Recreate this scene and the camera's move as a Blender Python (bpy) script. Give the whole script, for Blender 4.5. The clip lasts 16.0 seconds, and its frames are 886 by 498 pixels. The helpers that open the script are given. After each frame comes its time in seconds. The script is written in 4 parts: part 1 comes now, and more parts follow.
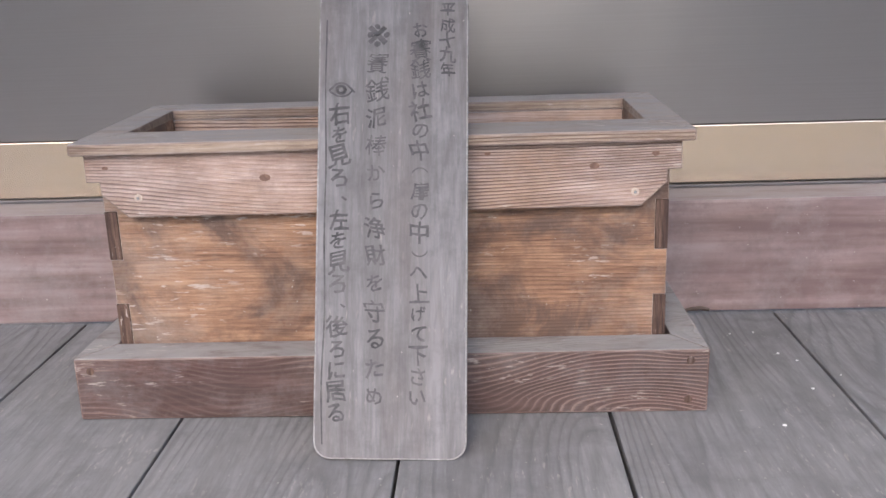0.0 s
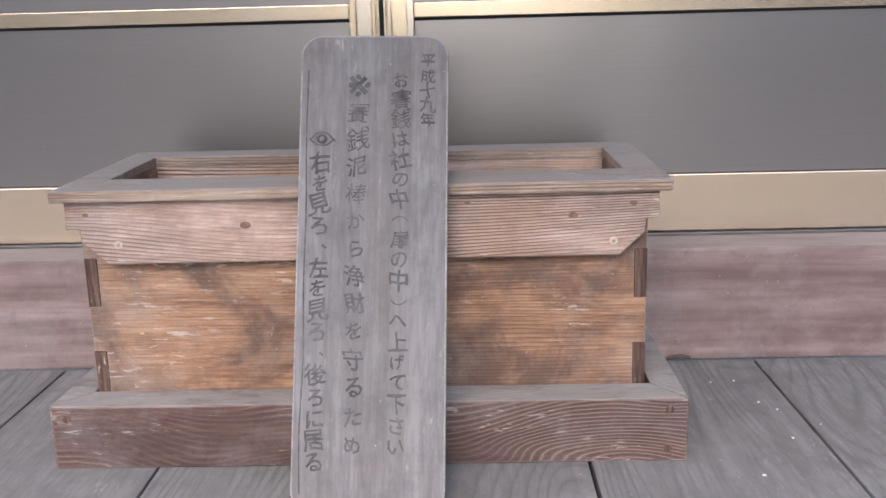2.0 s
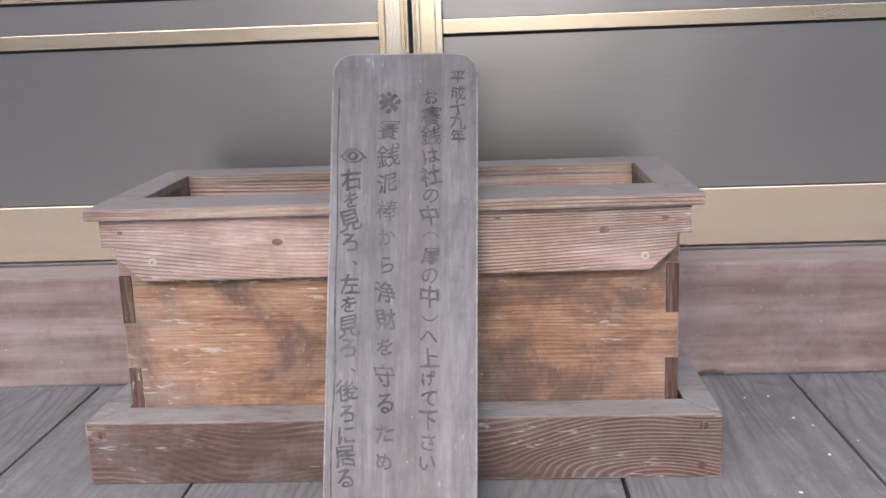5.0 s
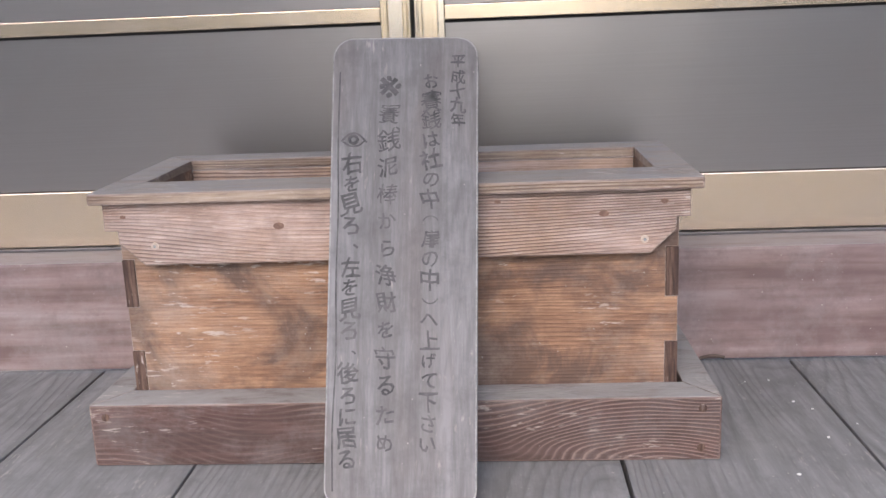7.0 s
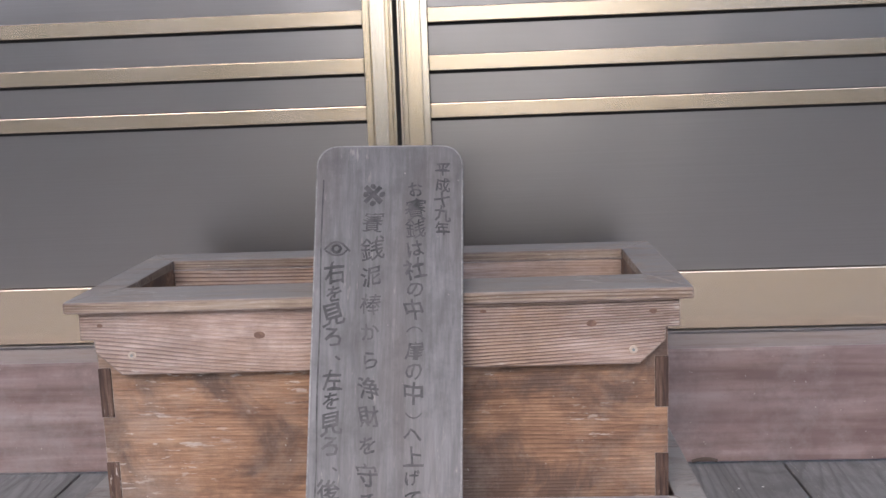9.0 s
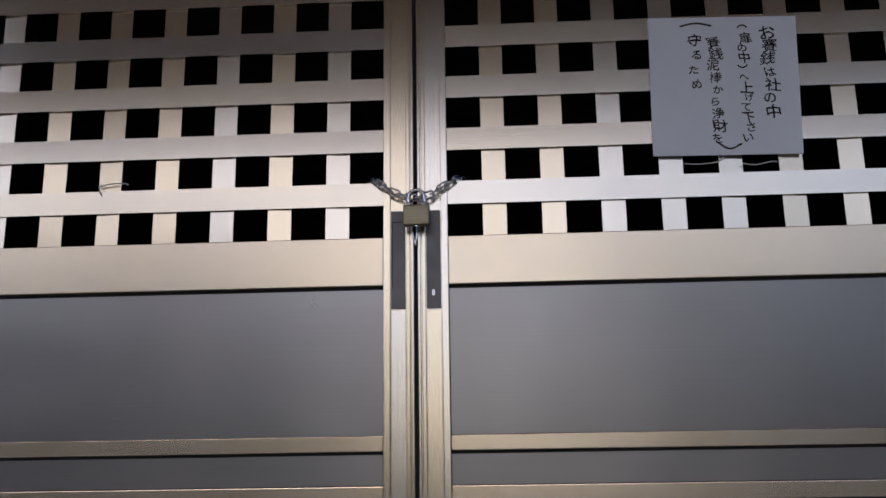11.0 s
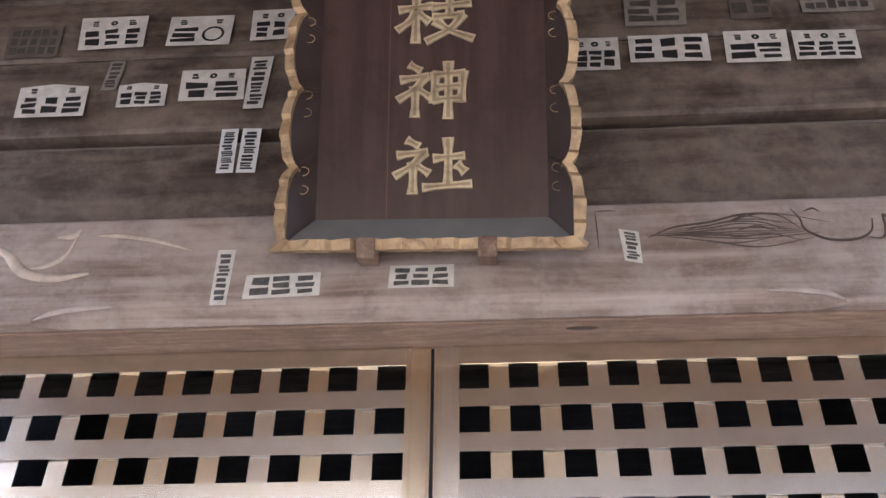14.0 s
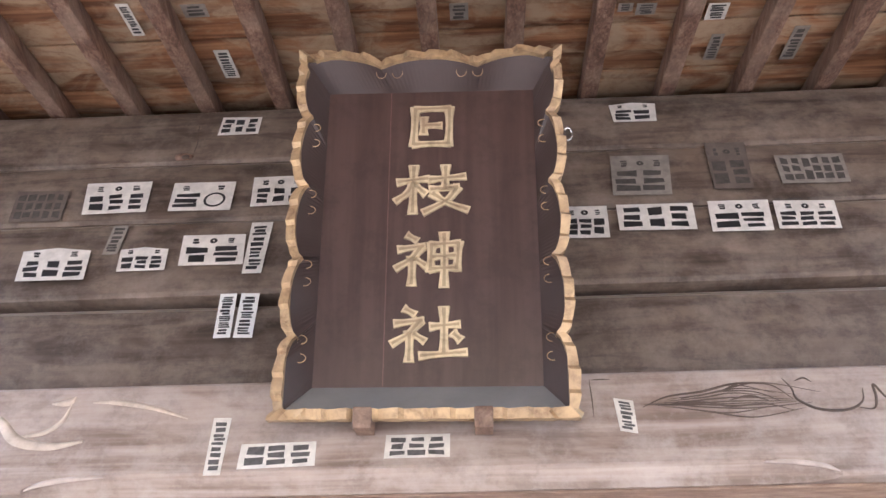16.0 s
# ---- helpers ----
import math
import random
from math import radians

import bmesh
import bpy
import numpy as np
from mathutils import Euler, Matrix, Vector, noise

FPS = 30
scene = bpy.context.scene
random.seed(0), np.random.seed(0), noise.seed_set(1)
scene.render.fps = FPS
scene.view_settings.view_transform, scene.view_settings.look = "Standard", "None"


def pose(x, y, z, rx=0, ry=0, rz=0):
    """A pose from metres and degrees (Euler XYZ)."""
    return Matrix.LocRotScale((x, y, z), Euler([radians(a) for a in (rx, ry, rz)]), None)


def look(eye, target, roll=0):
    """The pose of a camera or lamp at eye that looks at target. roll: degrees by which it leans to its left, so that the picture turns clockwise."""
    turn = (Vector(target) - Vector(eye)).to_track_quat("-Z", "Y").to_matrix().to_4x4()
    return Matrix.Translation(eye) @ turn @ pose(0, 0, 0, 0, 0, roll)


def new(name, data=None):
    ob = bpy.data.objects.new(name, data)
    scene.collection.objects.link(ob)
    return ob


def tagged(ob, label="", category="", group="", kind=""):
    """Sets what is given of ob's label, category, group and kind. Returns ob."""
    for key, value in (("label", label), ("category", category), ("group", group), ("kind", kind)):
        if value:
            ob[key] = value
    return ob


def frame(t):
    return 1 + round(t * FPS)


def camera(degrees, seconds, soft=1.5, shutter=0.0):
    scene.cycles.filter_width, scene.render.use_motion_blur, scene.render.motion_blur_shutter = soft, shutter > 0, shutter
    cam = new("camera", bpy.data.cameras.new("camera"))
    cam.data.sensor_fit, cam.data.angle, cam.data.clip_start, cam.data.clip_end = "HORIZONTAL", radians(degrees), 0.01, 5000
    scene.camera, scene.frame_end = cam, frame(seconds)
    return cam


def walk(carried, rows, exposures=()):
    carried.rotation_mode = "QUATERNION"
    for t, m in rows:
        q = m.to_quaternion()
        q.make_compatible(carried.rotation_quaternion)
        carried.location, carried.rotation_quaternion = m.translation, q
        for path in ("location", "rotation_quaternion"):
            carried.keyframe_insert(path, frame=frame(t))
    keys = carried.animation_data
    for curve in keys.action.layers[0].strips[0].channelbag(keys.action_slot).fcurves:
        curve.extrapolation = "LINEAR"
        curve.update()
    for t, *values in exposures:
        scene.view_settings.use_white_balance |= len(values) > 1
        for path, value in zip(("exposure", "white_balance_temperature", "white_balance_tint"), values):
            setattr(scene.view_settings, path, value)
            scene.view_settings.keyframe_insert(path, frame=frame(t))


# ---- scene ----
cam = camera(50.3, 16.0)
PATH = [
    (0, (0.142, -1.808, 0.613), (0.06, 0.114, 0.068), -1.9),
    (0.5, (0.153, -1.806, 0.619), (0.08, 0.126, 0.11), -1.8),
    (1, (0.153, -1.811, 0.618), (0.086, 0.129, 0.135), -1.6),
    (1.5, (0.158, -1.81, 0.619), (0.097, 0.134, 0.153), -1.7),
    (2, (0.155, -1.81, 0.619), (0.099, 0.136, 0.164), -1.5),
    (2.5, (0.155, -1.811, 0.622), (0.098, 0.139, 0.18), -1.6),
    (3, (0.15, -1.809, 0.624), (0.083, 0.144, 0.196), -1.6),
    (3.5, (0.151, -1.811, 0.622), (0.068, 0.142, 0.199), -1.7),
    (4, (0.151, -1.81, 0.622), (0.05, 0.143, 0.203), -1.9),
    (6.5, (0.156, -1.817, 0.616), (0.033, 0.13, 0.176), -2.3),
    (7, (0.161, -1.82, 0.614), (0.031, 0.126, 0.17), -2.3),
    (7.5, (0.17, -1.824, 0.616), (0.051, 0.125, 0.183), -2.3),
    (8, (0.171, -1.826, 0.615), (0.054, 0.121, 0.172), -2.3),
    (8.2, (0.175, -1.828, 0.616), (0.061, 0.12, 0.18), -2.4),
    (10.3, (0.137, -1.688, 0.76), (0.035, 0.303, 0.919), -1.3),
    (10.5, (0.131, -1.694, 0.76), (0.018, 0.287, 1.008), -1.1),
    (11, (0.139, -1.7, 0.759), (0.038, 0.238, 1.241), -0.82),
    (11.5, (0.143, -1.728, 0.789), (0.048, 0.151, 1.47), -0.66),
    (12, (0.135, -1.764, 0.834), (0.056, 0.043, 1.688), -0.62),
    (12.5, (0.14, -1.794, 0.859), (0.052, -0.052, 1.842), -0.32),
    (13, (0.137, -1.819, 0.878), (0.052, -0.145, 1.972), -0.22),
    (13.5, (0.141, -1.828, 0.893), (0.061, -0.21, 2.069), -0.02),
    (14, (0.14, -1.848, 0.912), (0.038, -0.272, 2.139), 0.56),
    (14.5, (0.133, -1.875, 0.917), (0.061, -0.351, 2.211), 0.58),
    (15, (0.133, -1.904, 0.921), (0.097, -0.458, 2.302), 0.5),
    (15.5, (0.127, -1.909, 0.925), (0.079, -0.51, 2.354), 0.2),
    (16, (0.122, -1.917, 0.935), (0.057, -0.541, 2.384), 0.1),
]
EXPOSURES = [(t, stops, kelvin, 15) for t, stops, kelvin in (
    (0.0, 1.86, 6820), (8.2, 1.86, 6820), (9.3, 1.3, 6700), (10.3, 0.58, 6620), (11.0, 0.2, 6500), (11.5, 0.0, 6450), (12.0, -0.2, 6550),
    (12.5, 0.15, 6700), (13.0, 1.1, 6700), (13.5, 2.4, 6650), (14.0, 3.15, 6650), (14.5, 3.58, 6650), (15.0, 3.75, 6650), (16.0, 4.02, 6650))]
walk(cam, [(t, look(eye, target, roll)) for t, eye, target, roll in PATH], EXPOSURES)

# ---- world, sun ----
world = bpy.data.worlds.new("world")
scene.world = world
world.use_nodes = True
wn = world.node_tree.nodes
sky = wn.new("ShaderNodeTexSky")
sky.sky_type = "NISHITA"
sky.sun_disc = False
sky.sun_elevation = radians(47)
sky.sun_rotation = radians(195)
sky.air_density, sky.dust_density, sky.ozone_density = 1.0, 2.2, 1.0
wn["Background"].inputs["Strength"].default_value = 0.15
world.node_tree.links.new(sky.outputs["Color"], wn["Background"].inputs["Color"])
sun = new("sun", bpy.data.lights.new("sun", "SUN"))
sun.data.energy, sun.data.angle, sun.data.color = 0.9, radians(45), (1.0, 0.95, 0.88)
sun.matrix_world = look((-0.8, -6.0, 6.5), (0, 0, 0))


# ---- materials ----
class Nodes:
    """A short way to write a node material."""

    def __init__(self, name):
        self.mat = bpy.data.materials.new(name)
        self.mat.use_nodes = True
        self.tree = self.mat.node_tree
        self.bsdf = self.tree.nodes["Principled BSDF"]

    def add(self, kind, **values):
        n = self.tree.nodes.new(kind)
        for key, value in values.items():
            n.inputs[key].default_value = value
        return n

    def link(self, a, b):
        self.tree.links.new(a, b)

    def coords(self, scale, random_shift=False):
        tc = self.add("ShaderNodeTexCoord")
        mp = self.add("ShaderNodeMapping")
        mp.inputs["Scale"].default_value = scale
        self.link(tc.outputs["Object"], mp.inputs["Vector"])
        if random_shift:
            oi = self.add("ShaderNodeObjectInfo")
            mul = self.add("ShaderNodeMath")
            mul.operation = "MULTIPLY"
            mul.inputs[1].default_value = 37.0
            self.link(oi.outputs["Random"], mul.inputs[0])
            cx = self.add("ShaderNodeCombineXYZ")
            for k in range(3):
                self.link(mul.outputs[0], cx.inputs[k])
            self.link(cx.outputs[0], mp.inputs["Location"])
        return mp.outputs["Vector"]

    def noise(self, vec, scale, detail=6.0, rough=0.6, distortion=0.0):
        n = self.add("ShaderNodeTexNoise", Scale=scale, Detail=detail, Roughness=rough, Distortion=distortion)
        self.link(vec, n.inputs["Vector"])
        return n.outputs["Fac"]

    def ramp(self, fac, *stops):
        r = self.add("ShaderNodeValToRGB")
        els = r.color_ramp.elements
        while len(els) < len(stops):
            els.new(0.5)
        for e, (p, c) in zip(els, stops):
            e.position = p
            e.color = (*c, 1.0) if len(c) == 3 else c
        self.link(fac, r.inputs["Fac"])
        return r.outputs["Color"]

    def mix(self, fac, a, b, blend="MIX"):
        m = self.add("ShaderNodeMix")
        m.data_type, m.blend_type = "RGBA", blend
        for value, sock in ((fac, m.inputs[0]), (a, m.inputs[6]), (b, m.inputs[7])):
            if isinstance(value, (int, float)):
                sock.default_value = value
            elif isinstance(value, tuple):
                sock.default_value = (*value, 1.0)
            else:
                self.link(value, sock)
        return m.outputs[2]

    def bump(self, fac, strength, distance=0.002):
        b = self.add("ShaderNodeBump", Strength=strength, Distance=distance)
        self.link(fac, b.inputs["Height"])
        self.link(b.outputs["Normal"], self.bsdf.inputs["Normal"])

    def out(self, color, rough=0.7, metal=0.0):
        if isinstance(color, tuple):
            self.bsdf.inputs["Base Color"].default_value = (*color, 1.0)
        else:
            self.link(color, self.bsdf.inputs["Base Color"])
        if isinstance(rough, (int, float)):
            self.bsdf.inputs["Roughness"].default_value = rough
        else:
            self.link(rough, self.bsdf.inputs["Roughness"])
        self.bsdf.inputs["Metallic"].default_value = metal
        return self.mat


G1, G2, G3 = (0.33, 0.33, 0.33), (0.5, 0.5, 0.5), (0.67, 0.67, 0.67)
BLACK, WHITE = (0.0, 0.0, 0.0), (1.0, 1.0, 1.0)


def wood(name, axis, dark, mid, light, stain=None, stain_amount=0.5, dust=None, dust_top=0.0, grain=1.0, bump=0.35, rough=0.75, shift=False, rings=0.35, film=0.25, soft=0.45, stretch=1.0, islands=False, ring_tint=None, bands=(1.0, 2.6), pitch=0.0, wander=3.0, scuff=0.0, speck=0.45):
    """Weathered wood with the grain along axis 0, 1 or 2. dust_top: how far upward faces are covered with dust."""
    n = Nodes(name)

    def along(a, b):
        return n.coords(tuple(a if k == axis else b for k in range(3)), shift)

    fine = n.noise(along(5.0, 60.0 * grain), 2.4, 6.0, 0.72, 0.2)
    streak = n.noise(along(0.9, 16.0), 1.7, 3.0, 0.55, 0.3)
    base = n.noise(along(stretch, 6.0 * grain), 1.0, 0.6, 0.4, 0.2)
    saw = n.add("ShaderNodeMath")
    saw.operation = "MULTIPLY_ADD"
    saw.inputs[1].default_value = wander * 4.0 if pitch else 30.0 * grain
    n.link(base, saw.inputs[0])
    wob = n.add("ShaderNodeMath")
    wob.operation = "MULTIPLY"
    wob.inputs[1].default_value = 0.45
    n.link(fine, wob.inputs[0])
    if pitch:
        across = n.add("ShaderNodeSeparateXYZ")
        n.link(n.coords(tuple(0.0 if k == axis else (1.0 if k == 2 else 0.8) / pitch for k in range(3)), shift), across.inputs[0])
        both = n.add("ShaderNodeMath")
        n.link(across.outputs[1 if axis != 1 else 0], both.inputs[0])
        n.link(across.outputs[2], both.inputs[1])
        total = n.add("ShaderNodeMath")
        n.link(both.outputs[0], total.inputs[0])
        n.link(wob.outputs[0], total.inputs[1])
        n.link(total.outputs[0], saw.inputs[2])
    else:
        n.link(wob.outputs[0], saw.inputs[2])
    fr = n.add("ShaderNodeMath")
    fr.operation = "FRACT"
    n.link(saw.outputs[0], fr.inputs[0])
    ring = n.ramp(fr.outputs[0], (0.0, (0.9,) * 3), (0.10, (0.25,) * 3), (0.40, BLACK), (0.68, (0.15,) * 3), (0.93, WHITE))
    where = n.ramp(n.noise(along(1.0, 2.0), 2.4, 3.0, 0.5), (0.40, (0.12,) * 3), (0.56, WHITE))
    ring = n.mix(1.0, ring, where, "MULTIPLY")
    color = n.ramp(n.mix(soft, fine, streak), (0.38, dark), (0.50, mid), (0.62, light))
    patches = n.noise(along(*bands), 2.3, 5.0, 0.62, 0.8 if bands[0] > 0.6 else 0.3)
    if islands:
        geo = n.add("ShaderNodeNewGeometry")
        color = n.mix(1.0, color, n.ramp(geo.outputs["Random Per Island"], (0.0, (0.42,) * 3), (0.5, (0.75,) * 3), (1.0, (1.0, 1.0, 1.0))), "MULTIPLY")
    if stain:
        color = n.mix(n.ramp(patches, (0.44, BLACK), (0.58, (stain_amount,) * 3)), color, stain)
    blotch = n.noise(n.coords((1, 1, 1), shift), 11.0, 7.0, 0.75)
    color = n.mix(n.ramp(blotch, (0.38, (0.45,) * 3), (0.52, BLACK)), color, tuple(c * 0.55 for c in mid))
    if dust:
        cover = n.ramp(n.noise(n.coords((1.3, 1.3, 1.3), shift), 5.0, 8.0, 0.75), (0.46, BLACK), (0.66, (film,) * 3))
        color = n.mix(cover, color, dust)
    color = n.mix(n.mix(rings, BLACK, ring), color, ring_tint or tuple(c * 0.30 for c in mid))
    if dust and dust_top:
        geo = n.add("ShaderNodeNewGeometry")
        sep = n.add("ShaderNodeSeparateXYZ")
        n.link(geo.outputs["True Normal"], sep.inputs[0])
        up = n.ramp(sep.outputs[2], (0.25, BLACK), (0.7, (dust_top,) * 3))
        uneven = n.ramp(n.noise(along(1.5, 4.0), 6.0, 7.0, 0.7, 0.4), (0.36, (0.45,) * 3), (0.50, (0.9,) * 3), (0.62, WHITE))
        up = n.mix(1.0, up, uneven, "MULTIPLY")
        color = n.mix(up, color, dust)
    specks = n.noise(n.coords((1, 1, 1), shift), 150.0, 1.0, 0.5)
    color = n.mix(n.ramp(specks, (0.78, BLACK), (0.80, (speck,) * 3)), color, (0.55, 0.52, 0.47))
    if scuff:
        marks = n.noise(along(16.0, 80.0), 2.0, 3.0, 0.6, 0.3)
        areas = n.noise(n.coords((1.0, 1.0, 1.6), shift), 7.0, 4.0, 0.6)
        marks = n.mix(1.0, n.ramp(marks, (0.60, BLACK), (0.66, (scuff,) * 3)), n.ramp(areas, (0.48, BLACK), (0.60, WHITE)), "MULTIPLY")
        color = n.mix(marks, color, (0.58, 0.52, 0.47))
    hb = n.mix(0.55, fine, ring)
    n.bump(hb, bump, 0.004)
    return n.out(color, rough)


def brushed(name, color, rough, axis, streak=0.06, tint=None, metal=1.0, vary=None, wave=0.0):
    """Hairline metal, brushed along axis, with faint smears; wave: how far the thin sheet buckles."""
    n = Nodes(name)
    vec = n.coords(tuple(0.7 if k == axis else 90.0 for k in range(3)))
    fine = n.noise(vec, 4.0, 4.0, 0.6)
    smear = n.noise(n.coords((1.0, 1.0, 1.0)), 3.5, 5.0, 0.65, 0.5)
    col = n.ramp(fine, (0.3, tuple(c * (1 - streak) for c in color)), (0.7, tuple(min(1.0, c * (1 + streak)) for c in color)))
    if tint:
        col = n.mix(n.ramp(smear, (0.40, BLACK), (0.65, (0.6,) * 3)), col, tint)
    if vary:
        oi = n.add("ShaderNodeObjectInfo")
        col = n.mix(n.ramp(oi.outputs["Random"], (0.1, BLACK), (0.9, (0.85,) * 3)), col, vary)
    r = n.ramp(smear, (0.3, (rough * 0.94,) * 3), (0.7, (rough * 1.08,) * 3))
    n.bump(fine, 0.05, 0.001)
    if wave:
        slow = n.noise(n.coords((1.0, 1.0, 0.7)), 3.2, 1.5, 0.45, 0.3)
        buckle = n.add("ShaderNodeBump", Strength=wave, Distance=0.01)
        n.link(slow, buckle.inputs["Height"])
        fine_bump = n.bsdf.inputs["Normal"].links[0].from_node
        n.link(buckle.outputs["Normal"], fine_bump.inputs["Normal"])
    return n.out(col, r, metal)


def paint(name, color, rough=0.6, vary=0.25, scale=12.0, metal=0.0, bump=0.1):
    n = Nodes(name)
    f = n.noise(n.coords((1, 1, 1)), scale, 6.0, 0.65)
    col = n.ramp(f, (0.3, tuple(c * (1 - vary) for c in color)), (0.7, tuple(min(1.0, c * (1 + vary)) for c in color)))
    n.bump(f, bump, 0.002)
    return n.out(col, rough, metal)


DUST = (0.30, 0.295, 0.29)
M_FLOOR = wood("floor_wood", 1, (0.145, 0.146, 0.148), (0.195, 0.197, 0.202), (0.250, 0.252, 0.258), None, 0, (0.22, 0.22, 0.222), 0.2, 0.9, 0.4, 0.7, True, 0.38, scuff=0.25)
M_SILL = wood("sill_wood", 0, (0.165, 0.108, 0.099), (0.255, 0.182, 0.170), (0.335, 0.26, 0.248), (0.15, 0.098, 0.096), 0.5, (0.33, 0.30, 0.295), 0.9, 0.6, 0.15, 0.6, False, 0.08, 0.4, 0.8)
M_BOX = wood("box_wood", 0, (0.135, 0.070, 0.042), (0.285, 0.155, 0.092), (0.43, 0.265, 0.165), (0.100, 0.064, 0.050), 0.9, (0.37, 0.295, 0.245), 0.5, 1.4, 0.35, 0.7, False, 0.34, 0.5, 0.35, 1.5, bands=(2.6, 3.4), pitch=0.0052, wander=2.5, scuff=0.55)
M_APRON = wood("apron_wood", 0, (0.27, 0.175, 0.135), (0.43, 0.31, 0.258), (0.57, 0.45, 0.395), (0.45, 0.30, 0.20), 0.5, (0.49, 0.43, 0.41), 0.8, 1.2, 0.7, 0.75, False, 0.95, 0.35, 0.35, 1.6, ring_tint=(0.115, 0.068, 0.052), pitch=0.0055, wander=4.5, scuff=0.5)
M_LID = wood("lid_wood", 0, (0.19, 0.125, 0.09), (0.35, 0.265, 0.20), (0.47, 0.385, 0.31), None, 0, (0.285, 0.278, 0.274), 0.92, 1.3, 0.5, 0.75, False, 0.9, 0.25, 0.45, 1.2, ring_tint=(0.13, 0.08, 0.058), pitch=0.0062, wander=4.0, scuff=0.5)
M_BASE = wood("base_wood", 0, (0.052, 0.025, 0.021), (0.084, 0.043, 0.036), (0.140, 0.080, 0.068), (0.060, 0.040, 0.036), 0.6, DUST, 0.92, 1.2, 0.5, 0.75, False, 0.62, 0.25, 0.45, 3.2, ring_tint=(0.30, 0.215, 0.185), pitch=0.0085, wander=7.0, scuff=0.5)
M_ENDGRAIN = wood("end_grain", 2, (0.035, 0.020, 0.016), (0.080, 0.045, 0.034), (0.19, 0.12, 0.088), None, 0, None, 0.0, 1.6, 0.6, 0.85, False, 0.5, scuff=0.6)
M_BOARD = wood("board_wood", 2, (0.120, 0.116, 0.118), (0.162, 0.158, 0.162), (0.215, 0.212, 0.218), (0.140, 0.118, 0.112), 0.4, None, 0.0, 0.9, 0.2, 0.75, False, 0.14, scuff=0.22)
M_BEAM = wood("beam_wood", 0, (0.185, 0.130, 0.104), (0.310, 0.237, 0.202), (0.42, 0.345, 0.305), (0.44, 0.365, 0.325), 0.5, (0.46, 0.40, 0.37), 0.3, 0.5, 0.12, 0.6, False, 0.08, 0.6, 0.85, bands=(0.9, 2.6), speck=0.1)
M_WALLBEAM = wood("wall_beam_wood", 0, (0.044, 0.029, 0.021), (0.074, 0.051, 0.039), (0.115, 0.084, 0.067), (0.24, 0.182, 0.143), 0.5, (0.40, 0.335, 0.285), 0.97, 0.4, 0.15, 0.65, False, 0.06, 0.30, 0.9, bands=(0.8, 3.2), speck=0.1)
M_HEAD = wood("door_head_wood", 0, (0.19, 0.120, 0.086), (0.29, 0.195, 0.148), (0.40, 0.295, 0.235), (0.24, 0.165, 0.13), 0.5, None, 0.0, 0.7, 0.2, 0.7, False, 0.2, speck=0.1)
M_RAFTER = wood("rafter_wood", 1, (0.075, 0.036, 0.024), (0.165, 0.088, 0.060), (0.30, 0.195, 0.145), (0.30, 0.22, 0.17), 0.5, None, 0.0, 1.0, 0.3, 0.75, True, 0.2)
M_ROOF = wood("roof_board_wood", 0, (0.15, 0.060, 0.028), (0.31, 0.138, 0.064), (0.44, 0.235, 0.125), (0.40, 0.30, 0.205), 0.85, None, 0.0, 0.5, 0.25, 0.75, False, 0.10, 0.0, 0.85, 0.6, True, bands=(1.8, 3.0), speck=0.1)
# near-black wood, the darkness of unlit places put into its colour
M_UNLIT_WOOD = wood("unlit_wood", 0, (0.015, 0.012, 0.010), (0.03, 0.024, 0.02), (0.05, 0.04, 0.034), rings=0.1)
M_METAL = brushed("champagne_metal", (0.72, 0.62, 0.50), 0.215, 0, 0.06, (0.68, 0.61, 0.53), 0.98, (0.70, 0.67, 0.64))
M_RAIL = brushed("champagne_metal_rail", (0.74, 0.61, 0.46), 0.25, 0, 0.05, (0.69, 0.59, 0.49), 0.93)
M_METAL_V = brushed("champagne_metal_upright", (0.76, 0.70, 0.635), 0.215, 2, 0.06, (0.72, 0.67, 0.62), 0.97, (0.76, 0.62, 0.44))
M_PANEL = brushed("grey_panel_metal", (0.30, 0.287, 0.288), 0.29, 0, 0.03, (0.29, 0.268, 0.262), 0.9, None, 0.5)
M_PLATE = paint("lock_plate_grey", (0.16, 0.153, 0.153), 0.45, 0.15, 20, 0.6)
# near black for slots, grooves and the painted shade in gaps
M_GAP_BLACK = paint("gap_black", (0.012, 0.012, 0.012), 0.7)
M_STEEL = brushed("chain_steel", (0.66, 0.66, 0.68), 0.22, 0, 0.1)
M_BRASS = brushed("dull_brass", (0.34, 0.29, 0.19), 0.42, 0, 0.12, (0.28, 0.25, 0.19))
M_PAPER = paint("white_sheet", (0.86, 0.88, 0.93), 0.5, 0.03, 5, 0.0, 0.05)
M_INK = paint("black_ink", (0.016, 0.016, 0.018), 0.6, 0.5, 30)
M_STICKER = paint("old_paper", (0.62, 0.595, 0.555), 0.8, 0.2, 22)
M_STICKER_OLD = paint("faded_paper", (0.24, 0.215, 0.19), 0.85, 0.3, 22)
M_STICKER_BROWN = paint("browned_paper", (0.125, 0.100, 0.085), 0.9, 0.3, 16)
M_STICKER_NEW = paint("fresh_paper", (0.78, 0.78, 0.77), 0.7, 0.05, 14)
M_LACQUER = wood("plaque_lacquer", 2, (0.046, 0.024, 0.020), (0.058, 0.031, 0.026), (0.072, 0.041, 0.035), (0.07, 0.040, 0.036), 0.5, None, 0.0, 0.5, 0.05, 0.40, False, 0.05, 0.0, 0.9, speck=0.0)
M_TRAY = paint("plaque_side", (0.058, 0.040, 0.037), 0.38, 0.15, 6)
